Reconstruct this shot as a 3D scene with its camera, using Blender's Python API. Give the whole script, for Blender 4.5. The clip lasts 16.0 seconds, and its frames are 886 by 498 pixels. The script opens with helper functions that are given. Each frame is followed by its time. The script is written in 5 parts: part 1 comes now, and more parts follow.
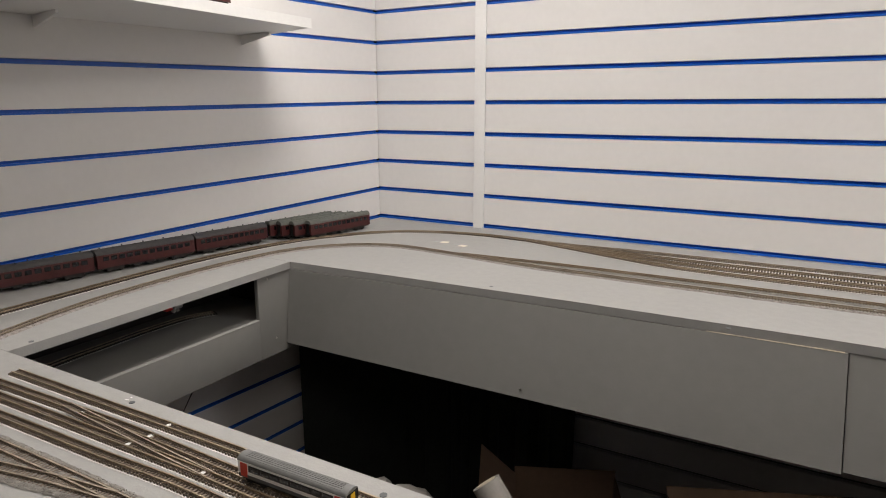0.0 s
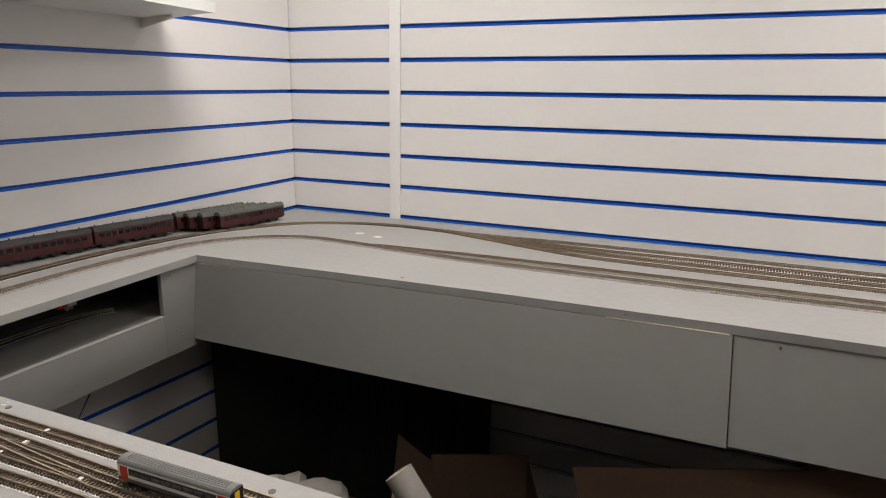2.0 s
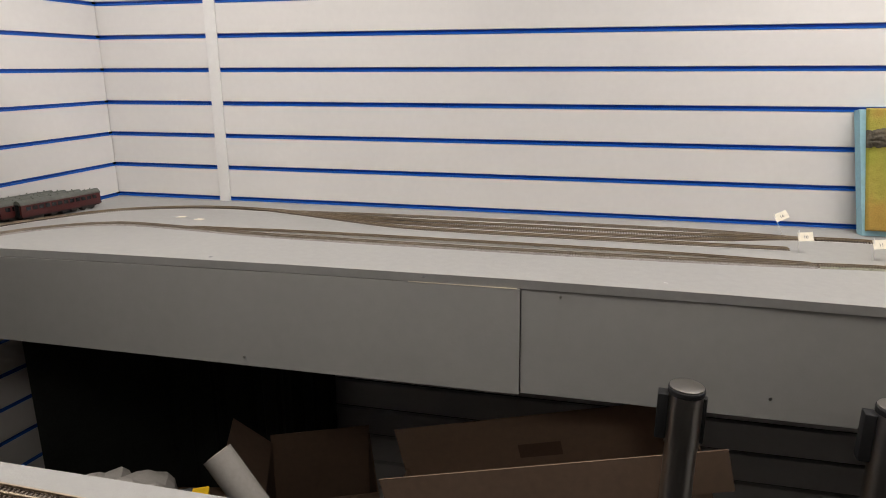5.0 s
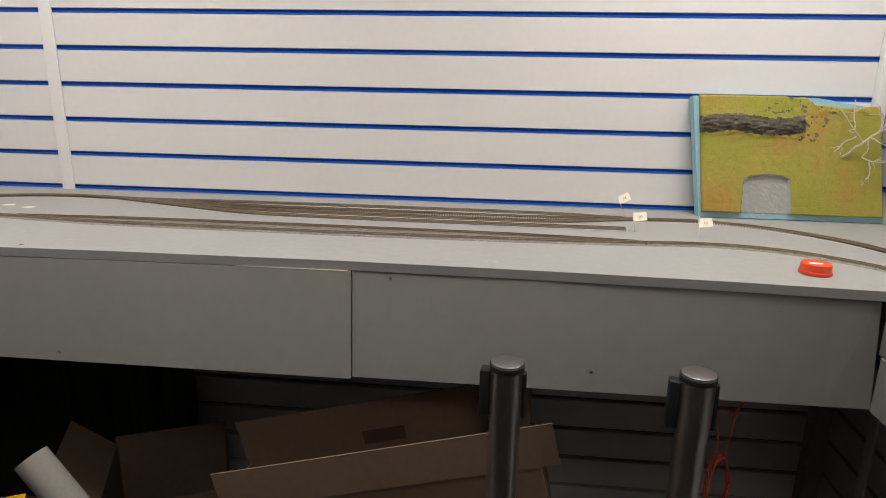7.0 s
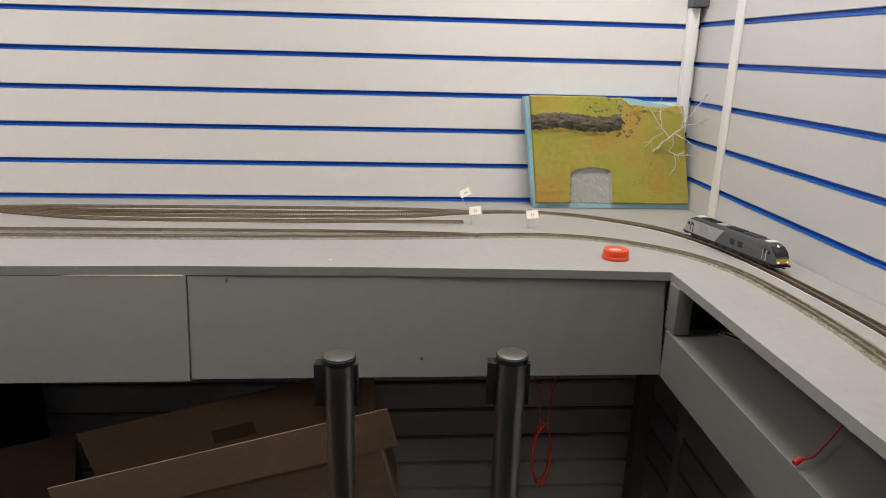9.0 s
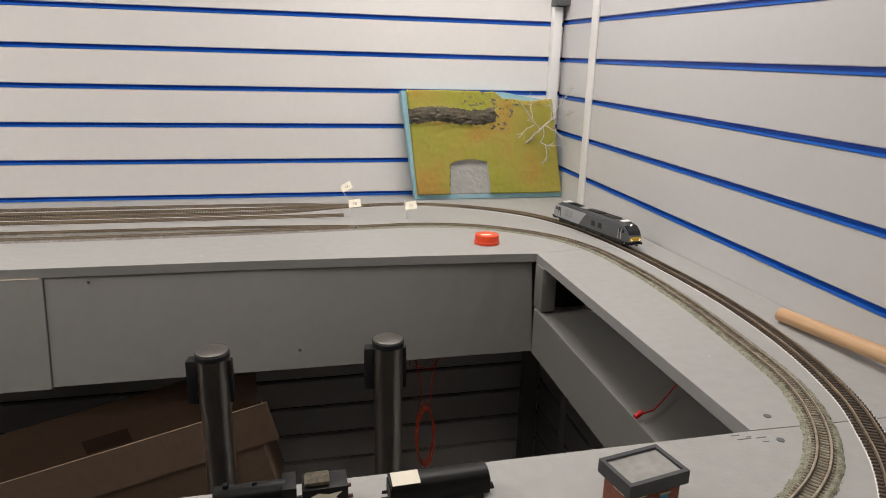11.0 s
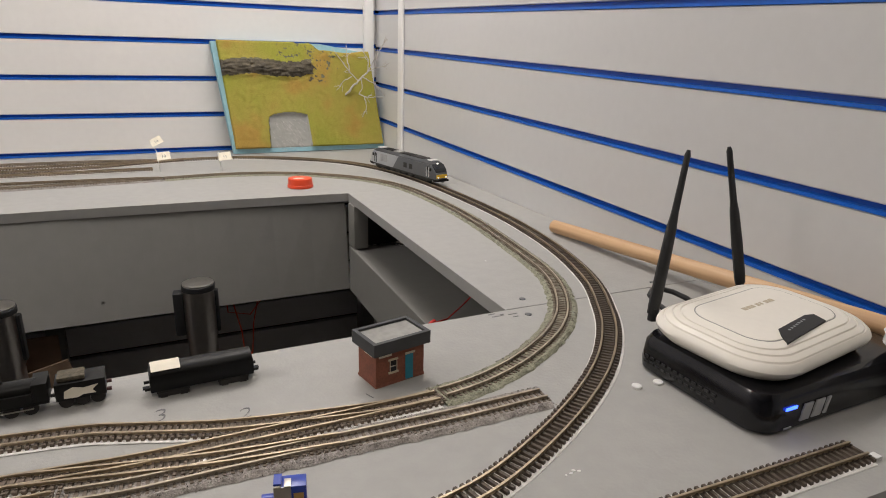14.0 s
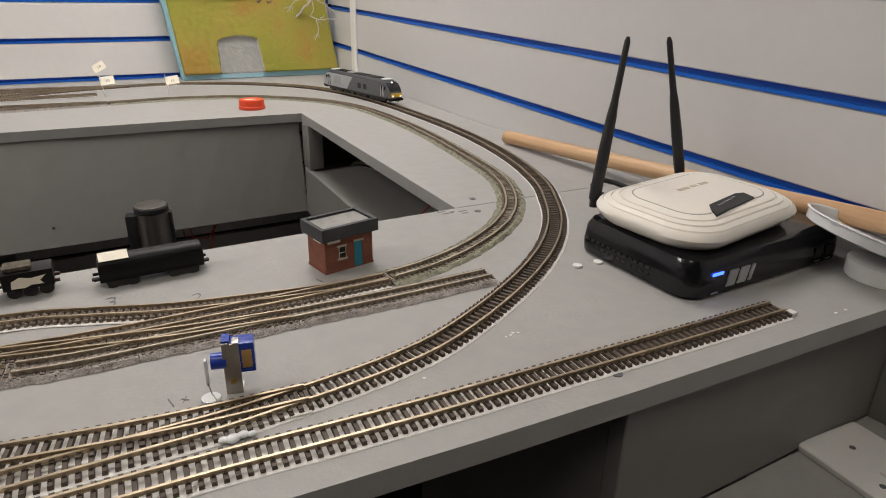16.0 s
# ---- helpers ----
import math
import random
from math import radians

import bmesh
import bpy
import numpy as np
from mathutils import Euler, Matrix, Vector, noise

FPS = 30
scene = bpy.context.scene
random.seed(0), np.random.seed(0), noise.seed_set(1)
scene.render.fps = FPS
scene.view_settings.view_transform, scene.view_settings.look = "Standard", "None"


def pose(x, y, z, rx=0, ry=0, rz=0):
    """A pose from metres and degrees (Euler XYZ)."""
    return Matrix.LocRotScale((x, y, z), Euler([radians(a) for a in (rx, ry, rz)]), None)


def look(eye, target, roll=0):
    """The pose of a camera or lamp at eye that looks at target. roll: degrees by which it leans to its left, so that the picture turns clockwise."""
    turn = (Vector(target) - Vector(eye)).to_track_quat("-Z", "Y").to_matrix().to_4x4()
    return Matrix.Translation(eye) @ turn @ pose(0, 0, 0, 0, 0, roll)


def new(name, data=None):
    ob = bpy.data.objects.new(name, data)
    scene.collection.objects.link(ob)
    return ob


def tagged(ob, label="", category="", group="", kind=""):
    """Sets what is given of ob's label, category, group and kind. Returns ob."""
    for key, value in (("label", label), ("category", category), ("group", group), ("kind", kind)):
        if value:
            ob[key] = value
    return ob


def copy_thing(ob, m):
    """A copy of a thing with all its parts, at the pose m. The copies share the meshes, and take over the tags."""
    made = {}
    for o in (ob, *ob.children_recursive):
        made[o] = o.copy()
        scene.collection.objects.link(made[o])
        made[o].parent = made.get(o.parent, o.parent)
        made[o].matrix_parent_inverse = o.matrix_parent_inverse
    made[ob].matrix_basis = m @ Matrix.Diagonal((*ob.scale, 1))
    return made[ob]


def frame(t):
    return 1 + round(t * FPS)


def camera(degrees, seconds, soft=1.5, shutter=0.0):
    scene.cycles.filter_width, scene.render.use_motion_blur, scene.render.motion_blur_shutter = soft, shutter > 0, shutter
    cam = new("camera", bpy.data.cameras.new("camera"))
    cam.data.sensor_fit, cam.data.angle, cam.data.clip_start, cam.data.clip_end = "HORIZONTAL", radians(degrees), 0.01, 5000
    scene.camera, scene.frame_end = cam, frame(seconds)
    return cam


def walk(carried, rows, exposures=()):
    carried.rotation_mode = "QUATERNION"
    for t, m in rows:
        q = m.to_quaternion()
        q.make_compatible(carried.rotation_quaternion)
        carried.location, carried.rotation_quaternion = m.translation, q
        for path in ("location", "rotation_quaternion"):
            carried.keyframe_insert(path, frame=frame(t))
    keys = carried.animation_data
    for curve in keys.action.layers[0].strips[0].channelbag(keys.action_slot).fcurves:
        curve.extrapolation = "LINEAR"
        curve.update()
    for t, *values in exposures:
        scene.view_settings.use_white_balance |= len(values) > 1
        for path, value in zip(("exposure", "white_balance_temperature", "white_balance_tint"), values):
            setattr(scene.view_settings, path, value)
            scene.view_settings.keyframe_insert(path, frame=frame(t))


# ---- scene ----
cam = camera(70.2, 16.0, soft=1.0)
PATH = [
    (0, (-0.079, 0.057, 1.595), (-1.038, 1.756, 1.154), -0.0),
    (0.5, (-0.079, 0.054, 1.599), (-0.967, 1.787, 1.145), 1.1),
    (1, (-0.067, 0.065, 1.589), (-0.908, 1.822, 1.132), 0.85),
    (1.5, (-0.043, 0.08, 1.589), (-0.869, 1.843, 1.129), 0.8),
    (2, (-0.039, 0.076, 1.598), (-0.797, 1.866, 1.128), 0.9),
    (2.5, (-0.029, 0.075, 1.594), (-0.723, 1.893, 1.135), 1.1),
    (3, (0.009, 0.092, 1.587), (-0.658, 1.921, 1.129), 0.8),
    (3.5, (0.039, 0.099, 1.582), (-0.583, 1.943, 1.12), 0.6),
    (4, (0.062, 0.088, 1.57), (-0.484, 1.953, 1.089), 0.2),
    (4.5, (0.102, 0.092, 1.566), (-0.386, 1.97, 1.058), 0.35),
    (5, (0.141, 0.107, 1.573), (-0.288, 1.993, 1.061), 0.1),
    (7.5, (0.340, 0.156, 1.533), (0.228, 2.083, 1.010), 1.0),
    (8, (0.361, 0.112, 1.571), (0.332, 2.034, 1.019), 0.6),
    (8.5, (0.407, 0.106, 1.578), (0.468, 2.028, 1.026), 0.7),
    (9, (0.44, 0.094, 1.579), (0.581, 2.012, 1.028), 1.4),
    (11.5, (0.526, 0.034, 1.555), (1.03, 1.891, 1.008), 0.8),
    (12, (0.55, 0.016, 1.544), (1.137, 1.843, 0.981), 0.5),
    (12.5, (0.561, -0.001, 1.537), (1.224, 1.797, 0.964), 0.9),
    (13, (0.568, -0.016, 1.526), (1.293, 1.753, 0.939), 1.6),
    (13.5, (0.577, -0.032, 1.51), (1.356, 1.709, 0.907), 1.5),
    (14, (0.582, -0.048, 1.502), (1.416, 1.668, 0.901), 1.6),
    (14.5, (0.58, -0.057, 1.491), (1.442, 1.639, 0.872), 2.0),
    (15, (0.584, -0.066, 1.476), (1.458, 1.603, 0.806), 1.5),
    (15.5, (0.585, -0.075, 1.468), (1.473, 1.564, 0.743), 1.1),
    (16, (0.587, -0.085, 1.456), (1.489, 1.526, 0.688), 1.1),
]
walk(cam, [(t, look(eye, target, roll)) for t, eye, target, roll in PATH])

# ---- light ----
world = bpy.data.worlds.new("room_air")
scene.world = world
world.use_nodes = True
world.node_tree.nodes["Background"].inputs[0].default_value = (0.9, 0.93, 1.0, 1)
world.node_tree.nodes["Background"].inputs[1].default_value = 0.014
scene.view_settings.exposure = 0.0


def ceiling_lamp(x, y, z, sx, sy, watts, colour):
    d = bpy.data.lights.new("ceiling_lamp_light", "AREA")
    d.shape, d.size, d.size_y, d.energy, d.color = "RECTANGLE", sx, sy, watts, colour
    ob = new("ceiling_lamp_light", d)
    ob.matrix_basis = pose(x, y, z)
    return ob


# x, y, size, size, watts, colour; the third is a warm near-side fill, added
COOL, WARM = (1.0, 0.938, 0.89), (1.0, 0.87, 0.74)
LAMPS = [(-0.80, 0.95, 0.6, 0.6, 15.5, COOL), (0.88, 1.28, 0.6, 0.6, 12.3, COOL), (0.45, -0.40, 0.6, 0.6, 3.4, WARM)]
for lx, ly, sx, sy, watts, colour in LAMPS:
    ceiling_lamp(lx, ly, 2.565, sx, sy, watts, colour)


# ---- materials ----
def material(name, colour, rough=0.5, metal=0.0, vary=0.12, scale=6.0, fine=120.0, bump=0.02, tint=None, coat=0.0, per_object=0.0, bump_scale=None):
    """A painted or plain surface: two scales of colour variation and fine relief."""
    m = bpy.data.materials.new(name)
    m.use_nodes = True
    nt = m.node_tree
    n, l = nt.nodes, nt.links
    b = n["Principled BSDF"]
    b.inputs["Roughness"].default_value = rough
    b.inputs["Metallic"].default_value = metal
    b.inputs["Coat Weight"].default_value = coat
    n1 = n.new("ShaderNodeTexNoise")
    n1.inputs["Scale"].default_value, n1.inputs["Detail"].default_value = scale, 5
    n2 = n.new("ShaderNodeTexNoise")
    n2.inputs["Scale"].default_value, n2.inputs["Detail"].default_value = fine, 3
    geo = n.new("ShaderNodeNewGeometry")
    l.new(geo.outputs["Position"], n1.inputs["Vector"])
    l.new(geo.outputs["Position"], n2.inputs["Vector"])
    mix = n.new("ShaderNodeMath")
    mix.operation = "ADD"
    l.new(n1.outputs["Fac"], mix.inputs[0])
    l.new(n2.outputs["Fac"], mix.inputs[1])
    ramp = n.new("ShaderNodeMapRange")
    ramp.inputs["From Min"].default_value, ramp.inputs["From Max"].default_value = 0.6, 1.4
    l.new(mix.outputs[0], ramp.inputs["Value"])
    last = ramp.outputs[0]
    if per_object:
        info = n.new("ShaderNodeObjectInfo")
        add = n.new("ShaderNodeMath")
        add.operation = "MULTIPLY_ADD"
        l.new(info.outputs["Random"], add.inputs[0])
        add.inputs[1].default_value = per_object
        l.new(last, add.inputs[2])
        last = add.outputs[0]
    cm = n.new("ShaderNodeMix")
    cm.data_type = "RGBA"
    lo = [c * (1 - vary) for c in colour]
    hi = [min(1.0, c * (1 + vary)) for c in (tint or colour)]
    cm.inputs["A"].default_value = (*lo, 1)
    cm.inputs["B"].default_value = (*hi, 1)
    l.new(last, cm.inputs["Factor"])
    l.new(cm.outputs["Result"], b.inputs["Base Color"])
    rr = n.new("ShaderNodeMapRange")
    rr.inputs["To Min"].default_value, rr.inputs["To Max"].default_value = max(0.02, rough - 0.08), min(1, rough + 0.08)
    l.new(n1.outputs["Fac"], rr.inputs["Value"])
    l.new(rr.outputs[0], b.inputs["Roughness"])
    if bump:
        bp = n.new("ShaderNodeBump")
        bp.inputs["Strength"].default_value, bp.inputs["Distance"].default_value = min(1.0, bump * 10), 0.001
        if bump_scale:
            n3 = n.new("ShaderNodeTexNoise")
            n3.inputs["Scale"].default_value, n3.inputs["Detail"].default_value = bump_scale, 4
            l.new(geo.outputs["Position"], n3.inputs["Vector"])
            l.new(n3.outputs["Fac"], bp.inputs["Height"])
        else:
            l.new(n2.outputs["Fac"], bp.inputs["Height"])
        l.new(bp.outputs["Normal"], b.inputs["Normal"])
    return m


def wood(name, colour, dark, stretch=(60, 60, 2.5), rough=0.5):
    m = bpy.data.materials.new(name)
    m.use_nodes = True
    n, l = m.node_tree.nodes, m.node_tree.links
    b = n["Principled BSDF"]
    tc = n.new("ShaderNodeTexCoord")
    mp = n.new("ShaderNodeMapping")
    mp.inputs["Scale"].default_value = stretch
    no = n.new("ShaderNodeTexNoise")
    no.inputs["Scale"].default_value, no.inputs["Detail"].default_value = 1.5, 6
    cr = n.new("ShaderNodeValToRGB")
    cr.color_ramp.elements[0].color, cr.color_ramp.elements[1].color = (*dark, 1), (*colour, 1)
    cr.color_ramp.elements[0].position, cr.color_ramp.elements[1].position = 0.35, 0.6
    l.new(tc.outputs["Object"], mp.inputs["Vector"])
    l.new(mp.outputs[0], no.inputs["Vector"])
    l.new(no.outputs["Fac"], cr.inputs[0])
    l.new(cr.outputs[0], b.inputs["Base Color"])
    b.inputs["Roughness"].default_value = rough
    return m


def glow(name, colour, strength):
    m = bpy.data.materials.new(name)
    m.use_nodes = True
    b = m.node_tree.nodes["Principled BSDF"]
    b.inputs["Base Color"].default_value = (*colour, 1)
    b.inputs["Emission Color"].default_value = (*colour, 1)
    b.inputs["Emission Strength"].default_value = strength
    return m


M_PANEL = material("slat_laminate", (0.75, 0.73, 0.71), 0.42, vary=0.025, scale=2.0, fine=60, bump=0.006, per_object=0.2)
# right-hand wall: a darker, greyer tone than M_PANEL
M_PANEL_SIDE = material("darker_slat_laminate", (0.60, 0.592, 0.588), 0.4, vary=0.025, scale=2.0, fine=60, bump=0.006, per_object=0.2)
M_BLUE = material("blue_plastic_insert", (0.006, 0.115, 0.56), 0.35, vary=0.1, scale=5, bump=0.0)
M_WHITE = material("white_plastic", (0.78, 0.77, 0.75), 0.4, vary=0.03, bump=0.004)
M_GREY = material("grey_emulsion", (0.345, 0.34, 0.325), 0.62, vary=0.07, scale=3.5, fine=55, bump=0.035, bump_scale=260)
# M_GREY's paint darkened, so fascias and recessed shelves read as less lit
M_FASCIA = material("grey_emulsion_shaded", (0.212, 0.206, 0.194), 0.6, vary=0.05, scale=4, fine=40, bump=0.02, bump_scale=120)
M_EDGE = material("bare_ply_edge", (0.50, 0.43, 0.34), 0.7, vary=0.2, scale=30, bump=0.03)
# near-black, put where recesses and slots fall into shade
M_DARK = material("shade_black_board", (0.02, 0.019, 0.018), 0.8, vary=0.2)
M_CLOTH = material("black_cloth", (0.030, 0.032, 0.028), 0.95, vary=0.3, scale=20, bump=0.05)
M_FLOOR = material("dark_carpet", (0.045, 0.04, 0.04), 0.95, vary=0.3, scale=10, fine=300, bump=0.1)
M_CEIL = material("white_ceiling", (0.8, 0.8, 0.79), 0.8, vary=0.03, bump=0.01)
# dark tone chosen to cut light bounced off the unseen wall
M_WALL = material("dark_unseen_wall", (0.20, 0.195, 0.19), 0.8, vary=0.04, bump=0.01)
M_RAIL = material("nickel_silver_rail", (0.47, 0.385, 0.275), 0.36, 0.9, vary=0.3, scale=9, bump=0.0)
M_RAIL_DULL = material("weathered_rail", (0.42, 0.36, 0.28), 0.5, 0.7, vary=0.3, scale=30, bump=0.0)
M_SLEEPER = material("brown_plastic_sleeper", (0.074, 0.055, 0.041), 0.6, vary=0.3, scale=50, bump=0.02)
M_SLEEPER2 = material("dusty_brown_sleeper", (0.155, 0.120, 0.092), 0.75, vary=0.3, scale=50, bump=0.02)
M_BALLAST_GREEN = material("green_grey_ballast", (0.19, 0.20, 0.13), 0.95, vary=0.55, scale=120, fine=700, bump=0.3, tint=(0.27, 0.265, 0.2), bump_scale=700)
M_BALLAST_PINK = material("grey_pink_ballast", (0.21, 0.18, 0.16), 0.95, vary=0.55, scale=140, fine=700, bump=0.3, tint=(0.30, 0.275, 0.255), bump_scale=700)
M_BALLAST_GREY = material("grey_ballast", (0.22, 0.205, 0.185), 0.95, vary=0.4, scale=120, fine=700, bump=0.3, bump_scale=700)
M_UNDERLAY = material("pale_track_underlay", (0.74, 0.72, 0.69), 0.6, vary=0.12, scale=40, bump=0.02)
M_FLAG = material("cream_card_flag", (0.86, 0.80, 0.66), 0.8, vary=0.08, scale=60, bump=0.01)
M_GRAIN_PALE = material("pale_stone_grain", (0.36, 0.335, 0.30), 0.95, vary=0.3, scale=200, bump=0.0)
M_GRAIN_DARK = material("dark_stone_grain", (0.085, 0.078, 0.066), 0.95, vary=0.3, scale=200, bump=0.0)
M_MAROON = material("maroon_coach_paint", (0.062, 0.011, 0.010), 0.45, vary=0.2, scale=30, bump=0.0)
M_ROOF = material("grey_roof_paint", (0.055, 0.052, 0.052), 0.7, vary=0.25, scale=25, bump=0.02)
M_ROOF_GREEN = material("green_grey_roof_paint", (0.11, 0.115, 0.10), 0.75, vary=0.25, scale=25, bump=0.02)
M_BLACK = material("satin_black", (0.006, 0.006, 0.006), 0.45, vary=0.3, scale=40, bump=0.0)
M_BLACK.node_tree.nodes["Principled BSDF"].inputs["Specular IOR Level"].default_value = 0.22
M_GLOSS = material("gloss_black_plastic", (0.006, 0.006, 0.008), 0.16, vary=0.1, scale=10, bump=0.0)
M_UNDER = material("dark_underframe", (0.022, 0.020, 0.018), 0.7, vary=0.4, scale=60, bump=0.02)
M_GLASS = material("dark_window", (0.012, 0.013, 0.016), 0.12, vary=0.1, bump=0.0)
M_SILVER = material("silver_grey_paint", (0.36, 0.37, 0.385), 0.35, vary=0.06, scale=30, bump=0.0)
M_SLATE = material("dark_grey_paint", (0.095, 0.10, 0.105), 0.4, vary=0.08, scale=30, bump=0.0)
M_YELLOW = material("warning_yellow", (0.75, 0.46, 0.015), 0.4, vary=0.06, bump=0.0)
M_RED = material("door_red", (0.55, 0.04, 0.02), 0.45, vary=0.1, bump=0.0)
M_PAPER = material("cream_paper", (0.80, 0.74, 0.62), 0.8, vary=0.05, bump=0.01)
M_CARD = material("brown_cardboard", (0.235, 0.155, 0.105), 0.85, vary=0.12, scale=6, fine=60, bump=0.03)
M_CHROME = material("polished_steel", (0.66, 0.63, 0.59), 0.3, 1.0, vary=0.06, scale=8, bump=0.0)
M_RUBBER = material("matt_black_plastic", (0.016, 0.016, 0.017), 0.55, vary=0.15, bump=0.0)
M_ORANGE = material("orange_plastic", (0.80, 0.075, 0.022), 0.35, vary=0.05, bump=0.0)
M_CREAM = material("warm_white_plastic", (0.78, 0.74, 0.67), 0.33, vary=0.03, scale=8, bump=0.0)
M_BRICK = material("printed_brick_card", (0.22, 0.075, 0.045), 0.8, vary=0.3, scale=90, fine=500, bump=0.02)
M_TEAL = material("teal_paint", (0.015, 0.20, 0.29), 0.45, vary=0.1, bump=0.0)
M_STONE = material("cream_stone", (0.52, 0.45, 0.34), 0.8, vary=0.1, bump=0.01)
M_FELT = material("roof_felt", (0.30, 0.295, 0.28), 0.9, vary=0.15, scale=60, bump=0.03)
M_COPING = material("charcoal_coping", (0.05, 0.052, 0.056), 0.7, vary=0.15, bump=0.01)
M_SERVO = material("blue_servo_case", (0.012, 0.045, 0.35), 0.25, vary=0.1, bump=0.0)
M_BRASS = material("brass", (0.55, 0.38, 0.16), 0.3, 1.0, vary=0.15, bump=0.0)
M_STEEL = material("bracket_steel", (0.42, 0.40, 0.36), 0.35, 1.0, vary=0.1, bump=0.0)
M_WIRE = material("orange_wire", (0.55, 0.06, 0.02), 0.5, vary=0.1, bump=0.0)
M_REDWIRE = material("red_wire", (0.60, 0.02, 0.015), 0.45, vary=0.1, bump=0.0)
M_PENCIL = material("pencil_line", (0.14, 0.14, 0.145), 0.6, vary=0.2, bump=0.0)
M_CLEAR = material("cloudy_plastic", (0.72, 0.73, 0.74), 0.22, vary=0.06, scale=20, bump=0.01)
M_FOAM = material("pale_blue_foam", (0.30, 0.52, 0.60), 0.8, vary=0.1, scale=30, bump=0.03)
M_ROCK = material("grey_rock_paint", (0.060, 0.050, 0.036), 0.9, vary=0.85, scale=70, fine=300, bump=0.1, tint=(0.10, 0.085, 0.06))
M_PLASTER = material("grey_plaster", (0.40, 0.40, 0.375), 0.45, vary=0.15, scale=40, fine=200, bump=0.06)
M_SCRATCH = material("pale_plaster_scratch", (0.66, 0.65, 0.62), 0.4, vary=0.1, scale=60, bump=0.0)
M_CARD_MARK = material("dark_printed_card", (0.11, 0.065, 0.04), 0.85, vary=0.15, scale=12, bump=0.02)
M_RAILCAR_ROOF = material("mid_grey_roof_paint", (0.17, 0.17, 0.165), 0.55, vary=0.15, scale=40, bump=0.0)
# paper darkened to buff, with the shade under the table in its colour
M_BUFF = material("shaded_paper", (0.28, 0.26, 0.235), 0.8, vary=0.1, scale=12, bump=0.02)
M_SCREE = material("olive_grey_scree", (0.15, 0.145, 0.095), 0.95, vary=0.5, scale=80, fine=400, bump=0.1)
M_GAP = material("brown_track_dirt", (0.27, 0.235, 0.195), 0.9, vary=0.25, scale=60, bump=0.02)
M_TWIG = material("bare_wire_twig", (0.55, 0.51, 0.46), 0.7, vary=0.2, scale=100, bump=0.02)
M_DOWEL = wood("beech_dowel", (0.60, 0.39, 0.22), (0.47, 0.28, 0.145))
M_BLUE_LED = glow("blue_light", (0.03, 0.08, 1.0), 6.0)
M_HEADLAMP = glow("headlamp", (1.0, 0.95, 0.85), 1.6)
M_LAMP = glow("lamp_diffuser", (1.0, 0.95, 0.88), 3.0)


def grass_material():
    m = bpy.data.materials.new("scenic_grass")
    m.use_nodes = True
    n, l = m.node_tree.nodes, m.node_tree.links
    b = n["Principled BSDF"]
    b.inputs["Roughness"].default_value = 0.95
    geo = n.new("ShaderNodeNewGeometry")
    a, c = n.new("ShaderNodeTexNoise"), n.new("ShaderNodeTexNoise")
    a.inputs["Scale"].default_value, a.inputs["Detail"].default_value = 7, 5
    c.inputs["Scale"].default_value, c.inputs["Detail"].default_value = 420, 3
    l.new(geo.outputs["Position"], a.inputs["Vector"])
    l.new(geo.outputs["Position"], c.inputs["Vector"])
    r = n.new("ShaderNodeValToRGB")
    e = r.color_ramp.elements
    e[0].position, e[0].color = 0.36, (0.37, 0.37, 0.055, 1)
    e[1].position, e[1].color = 0.61, (0.47, 0.30, 0.065, 1)
    k = e.new(0.52)
    k.color = (0.43, 0.36, 0.07, 1)
    l.new(a.outputs["Fac"], r.inputs[0])
    mx = n.new("ShaderNodeMix")
    mx.data_type, mx.blend_type = "RGBA", "MULTIPLY"
    mx.inputs["Factor"].default_value = 0.6
    r2 = n.new("ShaderNodeValToRGB")
    r2.color_ramp.elements[0].position, r2.color_ramp.elements[1].position = 0.3, 0.6
    r2.color_ramp.elements[0].color = (0.55, 0.55, 0.5, 1)
    l.new(c.outputs["Fac"], r2.inputs[0])
    l.new(r.outputs[0], mx.inputs["A"])
    l.new(r2.outputs[0], mx.inputs["B"])
    l.new(mx.outputs["Result"], b.inputs["Base Color"])
    bp = n.new("ShaderNodeBump")
    bp.inputs["Strength"].default_value, bp.inputs["Distance"].default_value = 0.8, 0.002
    l.new(c.outputs["Fac"], bp.inputs["Height"])
    l.new(bp.outputs["Normal"], b.inputs["Normal"])
    return m


M_GRASS = grass_material()


# ---- mesh helpers ----
def box(bm, x0, y0, z0, x1, y1, z1, m=None):
    mm = Matrix.Translation(((x0 + x1) / 2, (y0 + y1) / 2, (z0 + z1) / 2)) @ Matrix.Diagonal((abs(x1 - x0), abs(y1 - y0), abs(z1 - z0), 1))
    return bmesh.ops.create_cube(bm, size=1, matrix=(m @ mm) if m else mm)["verts"]


def cyl(bm, m, r, h, seg=24, r2=None):
    return bmesh.ops.create_cone(bm, cap_ends=True, segments=seg, radius1=r, radius2=r if r2 is None else r2, depth=h, matrix=m)["verts"]


def prism(bm, pts, z0, z1):
    lo = [bm.verts.new((x, y, z0)) for x, y in pts]
    hi = [bm.verts.new((x, y, z1)) for x, y in pts]
    n = len(pts)
    bm.faces.new(lo[::-1])
    bm.faces.new(hi)
    for i in range(n):
        bm.faces.new((lo[i], lo[(i + 1) % n], hi[(i + 1) % n], hi[i]))


